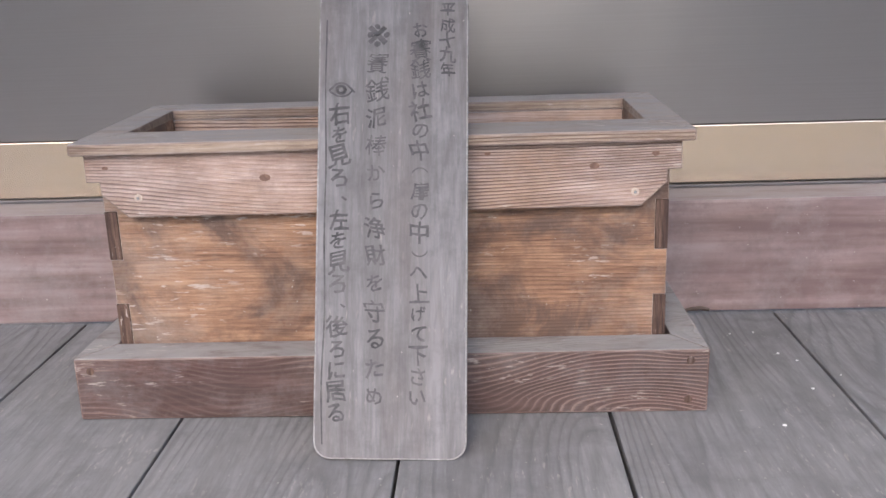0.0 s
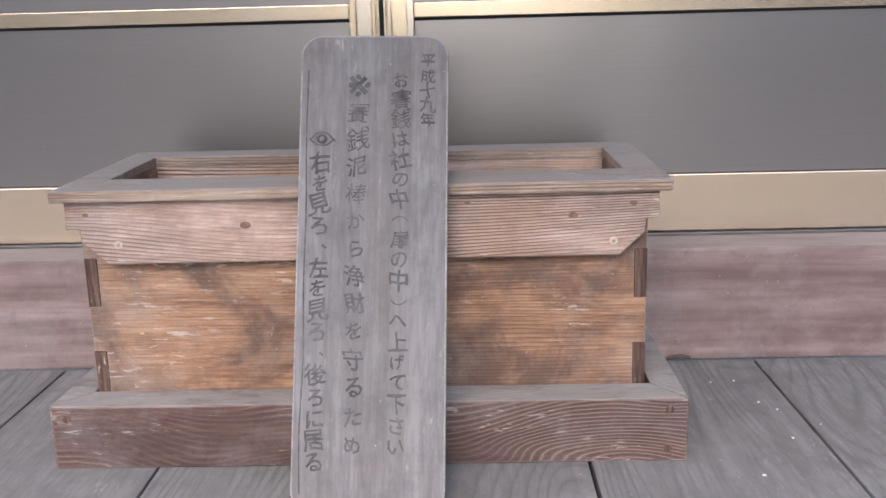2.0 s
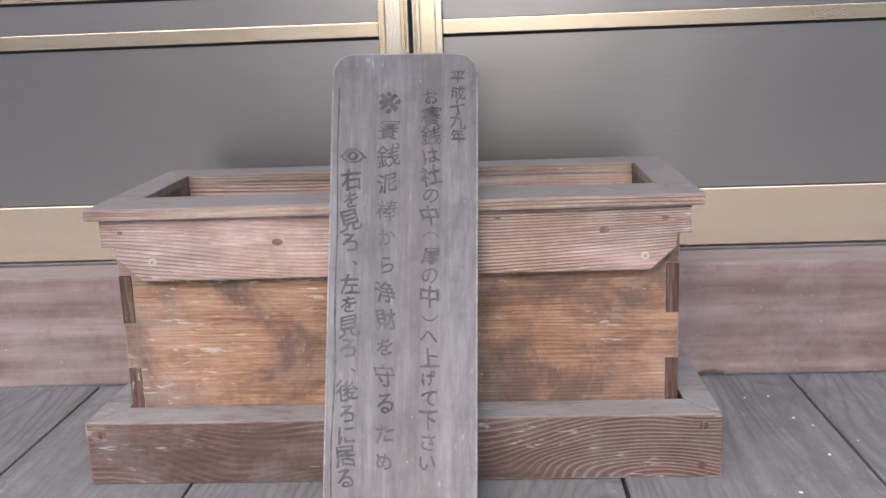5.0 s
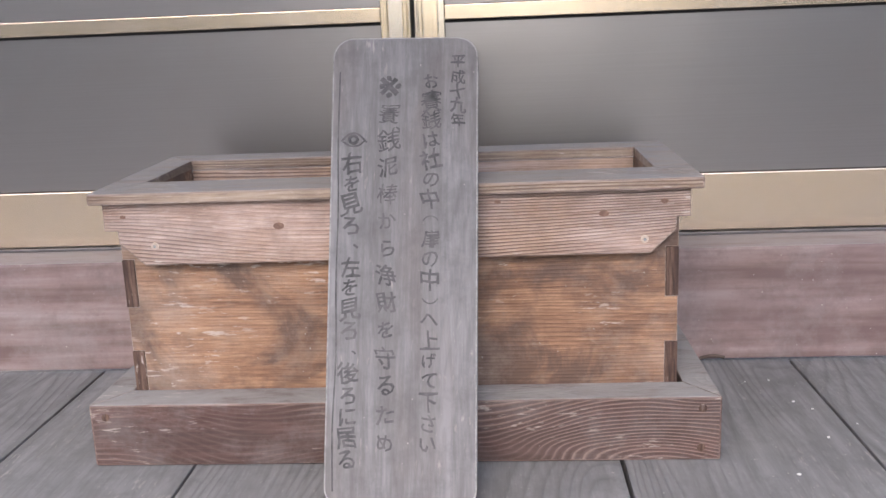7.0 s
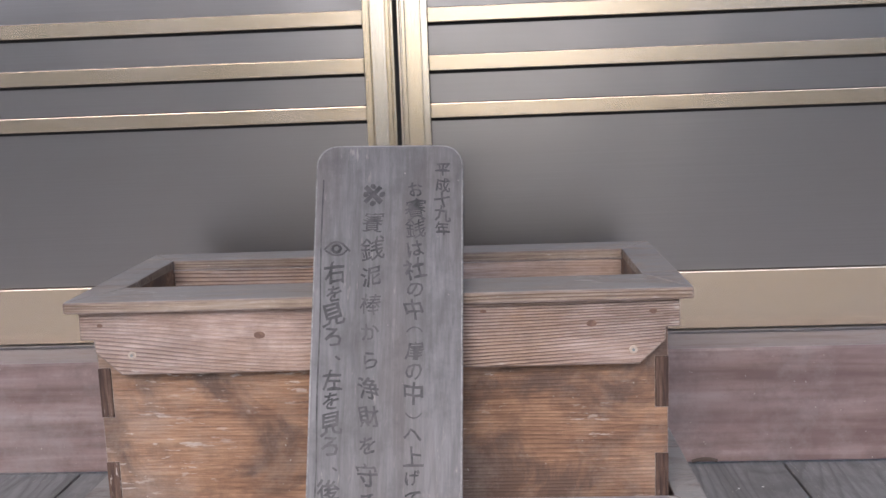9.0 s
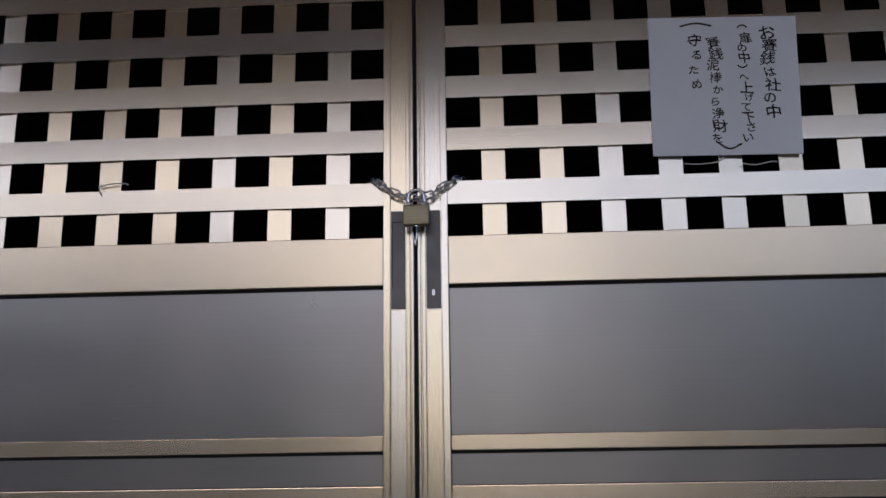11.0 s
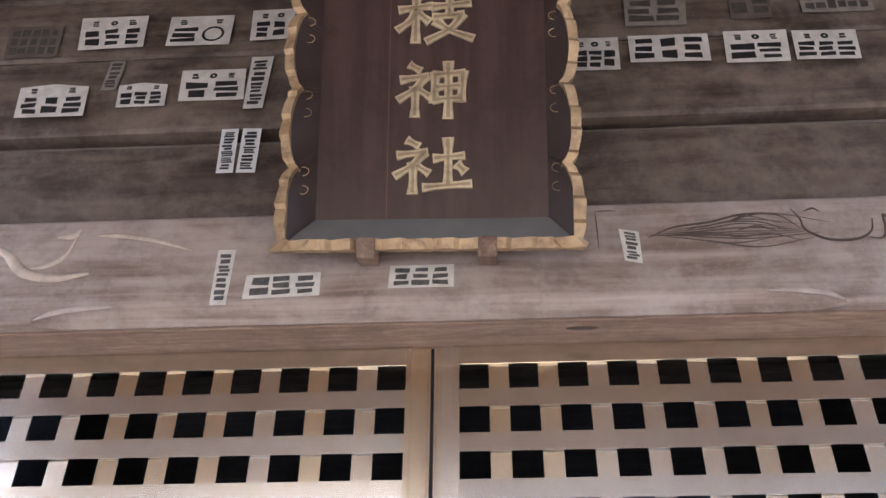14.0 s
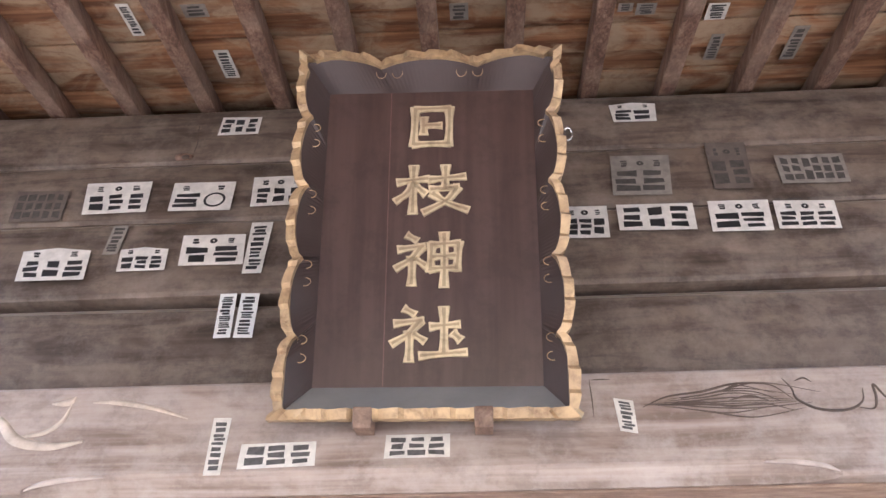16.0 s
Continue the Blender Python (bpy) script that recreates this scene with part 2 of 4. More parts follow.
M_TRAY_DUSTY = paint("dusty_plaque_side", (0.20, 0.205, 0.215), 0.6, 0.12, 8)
M_JOINT = paint("worn_lacquer_edge", (0.13, 0.07, 0.06), 0.5, 0.3, 20)
M_KNOT = paint("wood_knot", (0.19, 0.115, 0.085), 0.8, 0.4, 90)
M_CARVED = paint("pale_carving", (0.50, 0.42, 0.35), 0.8, 0.3, 18)
M_SCOOP = paint("pale_scoop", (0.44, 0.37, 0.335), 0.8, 0.25, 14)
M_GROOVE = paint("carved_groove", (0.095, 0.070, 0.057), 0.85, 0.3, 18)
M_STRING = paint("white_string", (0.6, 0.58, 0.55), 0.8)
M_LEAVES = paint("evergreen_leaves", (0.045, 0.060, 0.030), 0.8, 0.5, 1.5)
M_GROUND = paint("gravel_ground", (0.19, 0.178, 0.16), 0.9, 0.4, 40)


def gold(name, light, dark):
    n = Nodes(name)
    f = n.noise(n.coords((1, 1, 1)), 26.0, 7.0, 0.7, 0.4)
    g = n.noise(n.coords((1, 1, 1)), 7.0, 5.0, 0.65)
    col = n.ramp(f, (0.30, dark), (0.52, light), (0.75, tuple(min(1.0, c * 1.25) for c in light)))
    col = n.mix(n.ramp(g, (0.45, BLACK), (0.68, (0.6,) * 3)), col, (0.30, 0.20, 0.13))
    n.bump(f, 0.4, 0.002)
    return n.out(col, 0.48, 0.35)


M_GOLD = gold("worn_gilding", (0.50, 0.355, 0.205), (0.20, 0.120, 0.072))
M_LETTER = gold("dull_gold", (0.66, 0.55, 0.36), (0.42, 0.32, 0.20))
M_LETTER_IN = gold("brown_gold", (0.40, 0.315, 0.20), (0.20, 0.145, 0.095))


def faded_ink():
    n = Nodes("faded_ink")
    f = n.noise(n.coords((1, 1, 1)), 55.0, 5.0, 0.7)
    g = n.noise(n.coords((1, 1, 1)), 9.0, 3.0, 0.6)
    col = n.ramp(n.mix(0.5, f, g), (0.40, (0.040, 0.040, 0.043)), (0.62, (0.12, 0.118, 0.12)))
    return n.out(col, 0.75)


M_FADED = faded_ink()


M_WORN = wood("worn_edge", 0, (0.15, 0.10, 0.08), (0.28, 0.21, 0.175), (0.46, 0.38, 0.33), None, 0, DUST, 0.9, 1.0, 0.3, 0.8, False, 0.1)
M_WORN_BASE = wood("worn_base_edge", 0, (0.075, 0.042, 0.035), (0.15, 0.095, 0.08), (0.34, 0.26, 0.23), None, 0, DUST, 0.9, 1.0, 0.3, 0.8, False, 0.1, scuff=0.6)
M_WORN_GREY = wood("worn_grey_edge", 1, (0.17, 0.165, 0.16), (0.27, 0.262, 0.258), (0.38, 0.37, 0.365), None, 0, None, 0, 1.0, 0.3, 0.8, False, 0.1)
WORN = {M_BOX: M_WORN, M_ENDGRAIN: M_WORN, M_BASE: M_WORN_BASE, M_APRON: M_WORN, M_BOARD: M_WORN_GREY, M_LID: M_WORN}


# ---- mesh helpers ----
def box(bm, x0, x1, y0, y1, z0, z1):
    vs = [bm.verts.new((x, y, z)) for z in (z0, z1) for x, y in ((x0, y0), (x1, y0), (x1, y1), (x0, y1))]
    for f in ((3, 2, 1, 0), (4, 5, 6, 7), (0, 1, 5, 4), (1, 2, 6, 5), (2, 3, 7, 6), (3, 0, 4, 7)):
        bm.faces.new([vs[i] for i in f])
    return vs


def soften(bm, size, segments=2):
    made = bmesh.ops.bevel(bm, geom=list(bm.edges), offset=size, segments=segments, affect="EDGES", profile=0.6)
    for f in made["faces"]:
        f.material_index = 1
    return bm


def one_box(x0, x1, y0, y1, z0, z1, bevel=0.0, segments=2):
    bm = bmesh.new()
    box(bm, min(x0, x1), max(x0, x1), y0, y1, z0, z1)
    if bevel:
        soften(bm, bevel, segments)
    return bm


def prism(outline, depth, bevel=0.0):
    """A plate with that outline in x and z, from y = 0 back to y = depth."""
    bm = bmesh.new()
    a = [bm.verts.new((x, 0, z)) for x, z in outline]
    b = [bm.verts.new((x, depth, z)) for x, z in outline]
    bm.faces.new(a)
    bm.faces.new(b[::-1])
    k = len(a)
    for i in range(k):
        bm.faces.new((a[i], b[i], b[(i + 1) % k], a[(i + 1) % k]))
    bmesh.ops.recalc_face_normals(bm, faces=bm.faces[:])
    if bevel:
        edges = [e for e in bm.edges if abs(e.verts[0].co.y - e.verts[1].co.y) < 1e-6 and e.verts[0].co.y < 1e-6]
        made = bmesh.ops.bevel(bm, geom=edges, offset=bevel, segments=2, affect="EDGES", profile=0.6)
        for f in made["faces"]:
            f.material_index = 1
    return bm


def mesh_of(name, bm, material, smooth=False):
    me = bpy.data.meshes.new(name)
    bmesh.ops.recalc_face_normals(bm, faces=bm.faces[:])
    bm.to_mesh(me)
    bm.free()
    me.materials.append(material)
    if material in WORN:
        me.materials.append(WORN[material])
    else:
        me.polygons.foreach_set("material_index", [0] * len(me.polygons))
    if smooth:
        me.shade_smooth()
    return me


def part(name, bm, material, parent, label="", smooth=False):
    ob = new(name, mesh_of(name, bm, material, smooth))
    ob.parent = parent
    if label:
        tagged(ob, label)
    return ob


def thing(name, label, category, group="", kind=""):
    return tagged(new(name), label, category, group, kind)


def solid(name, bm, material, label, category, group="", kind="", smooth=False):
    return tagged(new(name, mesh_of(name, bm, material, smooth)), label, category, group, kind)


def tube(points, radius, closed=False, sides=8):
    """A round bar along the points, as a bmesh."""
    bm = bmesh.new()
    pts = [Vector(p) for p in points]
    n = len(pts)
    rings = []
    for i, p in enumerate(pts):
        a = pts[(i - 1) % n] if closed or i else p
        b = pts[(i + 1) % n] if closed or i < n - 1 else p
        r = radius[i] if isinstance(radius, (list, tuple)) else radius
        q = (b - a).normalized().to_track_quat("Z", "Y")
        rings.append([bm.verts.new(p + q @ Vector((r * math.cos(2 * math.pi * k / sides), r * math.sin(2 * math.pi * k / sides), 0))) for k in range(sides)])
    for i in range(n if closed else n - 1):
        r0, r1 = rings[i], rings[(i + 1) % n]
        for k in range(sides):
            bm.faces.new((r0[k], r0[(k + 1) % sides], r1[(k + 1) % sides], r1[k]))
    if not closed:
        bm.faces.new(rings[0][::-1])
        bm.faces.new(rings[-1])
    return bm


def smooth_line(points, steps=8):
    """Points along a Catmull-Rom curve."""
    pts = [Vector(p) for p in points]
    ext = [pts[0] * 2 - pts[1], *pts, pts[-1] * 2 - pts[-2]]
    out = []
    for i in range(1, len(ext) - 2):
        p0, p1, p2, p3 = ext[i - 1:i + 3]
        for s in range(steps):
            t = s / steps
            out.append(0.5 * (2 * p1 + (p2 - p0) * t + (2 * p0 - 5 * p1 + 4 * p2 - p3) * t * t + (3 * p1 - p0 - 3 * p2 + p3) * t ** 3))
    out.append(pts[-1])
    return out


def glyph(char, depth, weight=0.0):
    """The mesh of one character of Blender's own font, centred, one unit high at most; x right, y up, z out."""
    cu = bpy.data.curves.new("glyph", "FONT")
    cu.body, cu.extrude, cu.offset, cu.resolution_u = char, depth, weight, 2
    ob = new("glyph", cu)
    bpy.context.view_layer.update()
    me = bpy.data.meshes.new_from_object(ob.evaluated_get(bpy.context.evaluated_depsgraph_get()))
    bpy.data.objects.remove(ob)
    return me


def characters(items, depth, weight, jitter, seed, place, material, parent):
    for i, item in enumerate(items):
        bm = writing([item], depth, weight, jitter, seed * 40 + i)
        bmesh.ops.transform(bm, matrix=place, verts=bm.verts[:])
        part("character", bm, material, parent)


def writing(items, depth, weight=0.0, jitter=0.0, seed=1):
    """items: (character, x, y, width, height) each; all in one bmesh, x right, y up, z out."""
    rnd = random.Random(seed)
    bm = bmesh.new()
    for char, x, y, w, h in items:
        me = glyph(char, depth, min(weight, 0.003) if char in "賽銭棒" else weight)
        co = np.array([v.co[:] for v in me.vertices])
        lo, hi = co.min(0), co.max(0)
        mid, size = (lo + hi) / 2, max(hi[0] - lo[0], hi[1] - lo[1], 0.25)
        a = rnd.uniform(-jitter, jitter)
        k = 1 + rnd.uniform(-jitter, jitter)
        m = Matrix.Translation((x, y, 0)) @ Matrix.Rotation(a, 4, "Z") @ Matrix.Diagonal((w * k / size, h * k / size, 1, 1)) @ Matrix.Translation((-mid[0], -mid[1], 0))
        shear = Matrix.Identity(4)
        shear[1][0] = rnd.uniform(0, jitter) * 1.2
        shear[0][1] = rnd.uniform(-0.12, 0.04) if jitter else 0.0
        me.transform(m @ shear)
        if jitter:
            p1, p2, p3 = (rnd.uniform(0, 6.3) for _ in range(3))
            for v in me.vertices:
                a, b = (v.co.x - x) / w * 5.0, (v.co.y - y) / h * 5.0
                v.co.x += w * (0.036 * math.sin(b * 1.1 + p1) + 0.014 * math.sin(a + b * 2.3 + p2))
                v.co.y += h * (0.046 * math.sin(a * 1.0 + p2) + 0.014 * math.sin(a * 2.1 - b + p3))
        bm.from_mesh(me)
        bpy.data.meshes.remove(me)
    return bm


# ---- setting: floor, sill, ground ----
SILL_Y = -0.117
ground = solid("ground", one_box(-300, 300, -300, 300, -1.2, -0.9), M_GROUND, "pale grey gravel ground before the veranda", "ground", kind="structure")



def far_woods():
    """Dark evergreen woods round the court, unseen and added for the doors' reflections, with an open lane straight
    before the doors.
    """
    rw = random.Random(11)
    bm = bmesh.new()
    proto = bmesh.new()
    bmesh.ops.create_icosphere(proto, subdivisions=1, radius=1.0)
    shape = [v.co.copy() for v in proto.verts]
    faces = [[v.index for v in f.verts] for f in proto.faces]
    proto.free()
    for k in range(900):
        az = rw.uniform(-100, 100)
        # the low lane lets bright sky mirror in the middle of the doors
        lane = abs(az - 0.5) < 10.0 + rw.uniform(-1.0, 1.0)
        dist = rw.uniform(26, 34)
        top = 2.4 if lane else 6.6 + 1.3 * math.sin(az * 0.21) + rw.uniform(-1.0, 1.0)
        z = -0.9 + top * (1 - rw.random() ** 1.6)
        r = 0.8 if lane else rw.uniform(1.0, 2.4)
        c = Vector((dist * math.sin(radians(az)), -dist * math.cos(radians(az)), z))
        vs = [bm.verts.new(c + Vector((p.x * r * rw.uniform(0.6, 1.3), p.y * r * rw.uniform(0.6, 1.3), p.z * r * rw.uniform(0.5, 1.1)))) for p in shape]
        for f in faces:
            bm.faces.new([vs[i] for i in f])
    return bm


solid("far_woods", far_woods(), M_LEAVES, "unseen evergreen woods far off, added to shape reflections and light", "woods", kind="stuff")
floor = thing("floor", "grey weathered timber veranda floor of wide planks with dark open joints", "floor", kind="structure")
JOINTS = [-2.3, -1.96, -1.63, -1.30, -0.965, -0.622, -0.310, 0.0235, 0.3245, 0.684, 1.03, 1.37, 1.71, 2.05, 2.4]
rnd = random.Random(4)
for a, b in zip(JOINTS, JOINTS[1:]):
    lift = rnd.uniform(-0.002, 0.0)
    gap = rnd.uniform(0.0016, 0.003)
    part("plank", one_box(a + gap, b - gap, -1.35, SILL_Y - 0.001, -0.04, lift, 0.0025), M_FLOOR, floor)
part("joist", one_box(-2.4, 2.4, -1.33, -1.20, -0.26, -0.041, 0.004), M_SILL, floor)
part("joist", one_box(-2.4, 2.4, -0.45, SILL_Y, -0.26, -0.041, 0.004), M_UNLIT_WOOD, floor)
for x in (-2.2, 0.0, 2.2):
    part("post", one_box(x - 0.06, x + 0.06, -1.31, -1.21, -0.9, -0.261, 0.005), M_SILL, floor)

crack_line = smooth_line([(0.520, SILL_Y - 0.0005, 0.003), (0.535, SILL_Y - 0.0008, 0.007), (0.552, SILL_Y - 0.0008, 0.008), (0.566, SILL_Y - 0.0005, 0.004)], 6)
sill = solid("sill_beam", one_box(-2.4, 2.4, SILL_Y, 0.06, 0.0, 0.2165, 0.006), M_SILL, "reddish brown timber sill beam under the metal doors", "beam", kind="structure")
part("crack", tube(crack_line, 0.0035, sides=6), M_GROOVE, sill, "dark split along the foot of the sill")
track = solid("door_track", one_box(-1.6, 1.6, -0.016, 0.05, 0.217, 0.2225, 0.001), M_PLATE, "dark metal door track on the timber sill", "track", kind="structure")

# ---- lintel beam, wall beams, rafters, roof ----
BEAM_Y = -0.133


def lintel():
    bm = bmesh.new()
    rings = []
    xs = [-2.4, -1.6, -1.0, -0.90] + [-0.90 + 0.16 * k / 10 for k in range(1, 11)] + [-0.4, 0, 0.4] + [0.74 + 0.16 * k / 10 for k in range(0, 11)] + [1.0, 1.6, 2.4]
    for x in xs:
        s = min(1.0, max(0.0, (0.90 - abs(x)) / 0.16))
        c = math.sqrt(s * (2 - s))
        sec = [(BEAM_Y + 0.004, 2.368), (BEAM_Y, 2.360), (BEAM_Y, 2.080 + 0.035 * c), (BEAM_Y + 0.011 * c + 0.001, 2.078 + 0.031 * c), (BEAM_Y + 0.003 + 0.020 * c, 2.075 + 0.018 * c), (BEAM_Y + 0.008 + 0.026 * c, 2.0725), (0.09, 2.0725), (0.09, 2.368)]
        rings.append([bm.verts.new((x, y, z)) for y, z in sec])
    k = len(rings[0])
    for r0, r1 in zip(rings, rings[1:]):
        for i in range(k):
            bm.faces.new((r0[i], r0[(i + 1) % k], r1[(i + 1) % k], r1[i]))
    bm.faces.new(rings[0])
    bm.faces.new(rings[-1][::-1])
    return bm


lintel_beam = solid("lintel_beam", lintel(), M_BEAM, "weathered brown carved lintel beam over the metal doors", "beam", kind="structure")


door_head = solid("door_head", one_box(-1.62, 1.62, BEAM_Y + 0.036, 0.09, 2.0645, 2.0720, 0.002), M_HEAD, "brown timber head board between carved lintel and metal doors", "beam", kind="structure")


def spray(points, r0, parent, material, y=BEAM_Y):
    """A carved line in the face of the beam, thick in the middle."""
    line = smooth_line([(x, 0, z) for x, z in points], 7)
    n = len(line) - 1
    radii = [r0 * (0.25 + 0.75 * math.sin(math.pi * i / n)) for i in range(n + 1)]
    bm = tube(line, radii, sides=6)
    bmesh.ops.scale(bm, vec=(1, 0.22, 1), verts=bm.verts[:])
    bmesh.ops.translate(bm, vec=(0, y - 0.0004, 0), verts=bm.verts[:])
    return part("carving", bm, material, parent, smooth=True)


for pts, r in (
    ([(-1.08, 2.30), (-1.01, 2.270), (-0.955, 2.215), (-0.87, 2.195), (-0.795, 2.207)], 0.016),
    ([(-0.965, 2.225), (-0.90, 2.232), (-0.862, 2.262), (-0.85, 2.313)], 0.008),
    ([(-0.90, 2.318), (-0.86, 2.320), (-0.845, 2.338)], 0.011),
    ([(-0.80, 2.318), (-0.754, 2.318), (-0.66, 2.300), (-0.56, 2.264)], 0.008),
):
    spray(pts, r, lintel_beam, M_CARVED)
# paler strokes where the chamfer runs out at both ends
for pts in ([(0.74, 2.108), (0.80, 2.108), (0.86, 2.098), (0.897, 2.080)], [(-0.893, 2.080), (-0.86, 2.096), (-0.80, 2.107), (-0.72, 2.110)]):
    spray(pts, 0.009, lintel_beam, M_SCOOP, BEAM_Y + 0.0018)
for pts, r in (
    ([(0.50, 2.262), (0.56, 2.290), (0.642, 2.302), (0.72, 2.322), (0.80, 2.318), (0.846, 2.276)], 0.006),
    ([(0.55, 2.268), (0.64, 2.272), (0.70, 2.258), (0.78, 2.262), (0.84, 2.243)], 0.005),
    ([(0.62, 2.285), (0.68, 2.300), (0.76, 2.298), (0.82, 2.268)], 0.004),
    ([(0.70, 2.275), (0.75, 2.286), (0.79, 2.272)], 0.006),
    ([(0.835, 2.335), (0.850, 2.305), (0.856, 2.272), (0.90, 2.243), (0.96, 2.240), (1.00, 2.262), (1.012, 2.30)], 0.007),
    ([(0.862, 2.326), (0.885, 2.334), (0.90, 2.322)], 0.005),
    ([(0.98, 2.248), (1.02, 2.242), (1.035, 2.275), (1.040, 2.31), (1.065, 2.262), (1.12, 2.248)], 0.006),
    ([(0.385, 2.345), (0.386, 2.30), (0.385, 2.235)], 0.003),
    ([(0.386, 2.345), (0.41, 2.346), (0.435, 2.345)], 0.003),
):
    spray(pts, r * 0.6, lintel_beam, M_GROOVE)
rk = random.Random(23)
for k in range(11):
    # figured grain round the carved eye of the beam
    s = k / 10
    bow = 0.034 * (1 - 2 * s)
    x0, x1 = 0.50 + 0.10 * rk.random(), 0.80 + 0.12 * rk.random()
    zc = 2.272 + 0.004 * math.sin(k)
    spray([(x0, zc + bow * 0.3), (x0 + 0.09, zc + bow * 0.9), ((x0 + x1) / 2 + 0.03, zc + bow * 1.4 + 0.004), (x1, zc + bow * 0.6)], 0.0022, lintel_beam, M_GROOVE)


def wall_course(name, z0, z1, y, bulge, material, label):
    bm = bmesh.new()
    prof = []
    for k in range(25):
        s = -1 + 2 * k / 24
        back = bulge * s * s if bulge < 0.02 else 0.056 * max(0.0, (s - 0.66) / 0.34) ** 1.3 + bulge * max(0.0, -s) ** 2
        prof.append((y + back + (0.006 if abs(s) > 0.99 else 0.0), (z0 + z1) / 2 + s * (z1 - z0) / 2))
    prof += [(0.12, z1), (0.12, z0)]
    rings = [[bm.verts.new((x, a + 0.002 * math.sin(3 * x + z0 * 9), b)) for a, b in prof] for x in [-2.4 + 0.4 * i for i in range(13)]]
    k = len(prof)
    for r0, r1 in zip(rings, rings[1:]):
        for i in range(k):
            bm.faces.new((r0[i], r0[(i + 1) % k], r1[(i + 1) % k], r1[i]))
    bm.faces.new(rings[0])
    bm.faces.new(rings[-1][::-1])
    return solid(name, bm, material, label, "beam", kind="structure")


wall_course("wall_beam_1", 2.372, 2.742, -0.058, 0.045, M_WALLBEAM, "dark rounded timber beam above the carved lintel")
wall_course("wall_beam_2", 2.745, 3.052, -0.060, 0.006, M_WALLBEAM, "dark stained wall plank covered with paper slips")
wall_course("wall_beam_3", 3.056, 3.332, -0.060, 0.006, M_WALLBEAM, "dark stained wall plank covered with paper slips")
wall_plate = wall_course("wall_beam_4", 3.336, 3.625, -0.066, 0.010, M_WALLBEAM, "weathered timber wall plate below the rafters")


def lump(x, y, z, rx, ry, rz, seed):
    """An uneven rounded lump of wood."""
    rl = random.Random(seed)
    bm = bmesh.new()
    bmesh.ops.create_icosphere(bm, subdivisions=2, radius=1.0)
    for v in bm.verts:
        k = rl.uniform(0.85, 1.15)
        v.co = Vector((x + v.co.x * rx * k, y + v.co.y * ry, z + v.co.z * rz * k))
    return bm


part("knot", lump(0.338, -0.066, 2.0645, 0.034, 0.009, 0.0012, 3), M_GROOVE, door_head, "dark knot", True)
part("knot", lump(-0.812, -0.058, 3.366, 0.032, 0.010, 0.018, 1), M_KNOT, wall_plate, "brown broken knot in the timber", True)
part("knot_hole", lump(-0.802, -0.066, 3.356, 0.014, 0.003, 0.011, 2), M_GROOVE, wall_plate, "dark knot hole", True)
part("crack", tube(smooth_line([(-0.779, -0.0632, 3.385), (-0.776, -0.0655, 3.43), (-0.784, -0.0658, 3.47), (-0.787, -0.0648, 3.525)], 6), 0.0016, sides=5), M_GROOVE, wall_plate, "thin dark upright crack")

SLOPE = math.tan(radians(24.7))
EAVE_Y = -2.70
RAFTER_Z = 3.632


def rafter_z(y):
    return RAFTER_Z + (y + 0.06) * SLOPE


roof = thing("roof", "deep open eaves with brown rafters and orange-brown boards", "roof", kind="structure")


def rafter_mesh():
    bm = bmesh.new()
    vs = []
    for y in (0.12, EAVE_Y):
        for x, h in ((-0.028, 0), (0.028, 0), (0.028, 0.075), (-0.028, 0.075)):
            vs.append(bm.verts.new((x, y, rafter_z(y) + h)))
    for f in ((3, 2, 1, 0), (4, 5, 6, 7), (0, 1, 5, 4), (1, 2, 6, 5), (2, 3, 7, 6), (3, 0, 4, 7)):
        bm.faces.new([vs[i] for i in f])
    soften(bm, 0.005)
    return mesh_of("rafter", bm, M_RAFTER)


rm = rafter_mesh()
for i in range(-9, 10):
    r = new("rafter", rm)
    r.location = (0.006 + i * 0.2635, 0, 0)
    r.parent = roof


def ceiling_boards():
    """Lapped boards across the rafters, each a little proud of the next."""
    bm = bmesh.new()
    y, k = 0.14, 0
    while y > EAVE_Y:
        y2 = y - 0.125
        lift = 0.002 if k % 2 else 0.022
        z1, z2 = rafter_z(y) + 0.075 + lift, rafter_z(y2) + 0.075 + lift
        vs = [bm.verts.new(c) for c in ((-2.45, y + 0.004, z1), (2.45, y + 0.004, z1), (2.45, y2 - 0.004, z2), (-2.45, y2 - 0.004, z2), (-2.45, y + 0.004, z1 + 0.012), (2.45, y + 0.004, z1 + 0.012), (2.45, y2 - 0.004, z2 + 0.012), (-2.45, y2 - 0.004, z2 + 0.012))]
        for f in ((0, 1, 2, 3), (7, 6, 5, 4), (0, 4, 5, 1), (1, 5, 6, 2), (2, 6, 7, 3), (3, 7, 4, 0)):
            bm.faces.new([vs[i] for i in f])
        y, k = y2, k + 1
    return bm


ceiling = solid("ceiling", ceiling_boards(), M_ROOF, "orange-brown boarded underside of the eaves", "ceiling", kind="structure")
bm = bmesh.new()
vs = [bm.verts.new(c) for c in ((-2.6, 3.0, rafter_z(0.2) + 1.4), (2.6, 3.0, rafter_z(0.2) + 1.4), (2.6, EAVE_Y - 0.1, rafter_z(EAVE_Y - 0.1) + 0.14), (-2.6, EAVE_Y - 0.1, rafter_z(EAVE_Y - 0.1) + 0.14))]
top = [bm.verts.new(v.co + Vector((0, 0, 0.12))) for v in vs]
bm.faces.new(vs)
bm.faces.new(top[::-1])
for i in range(4):
    bm.faces.new((vs[i], vs[(i + 1) % 4], top[(i + 1) % 4], top[i]))
part("roof_cover", bm, M_UNLIT_WOOD, roof)

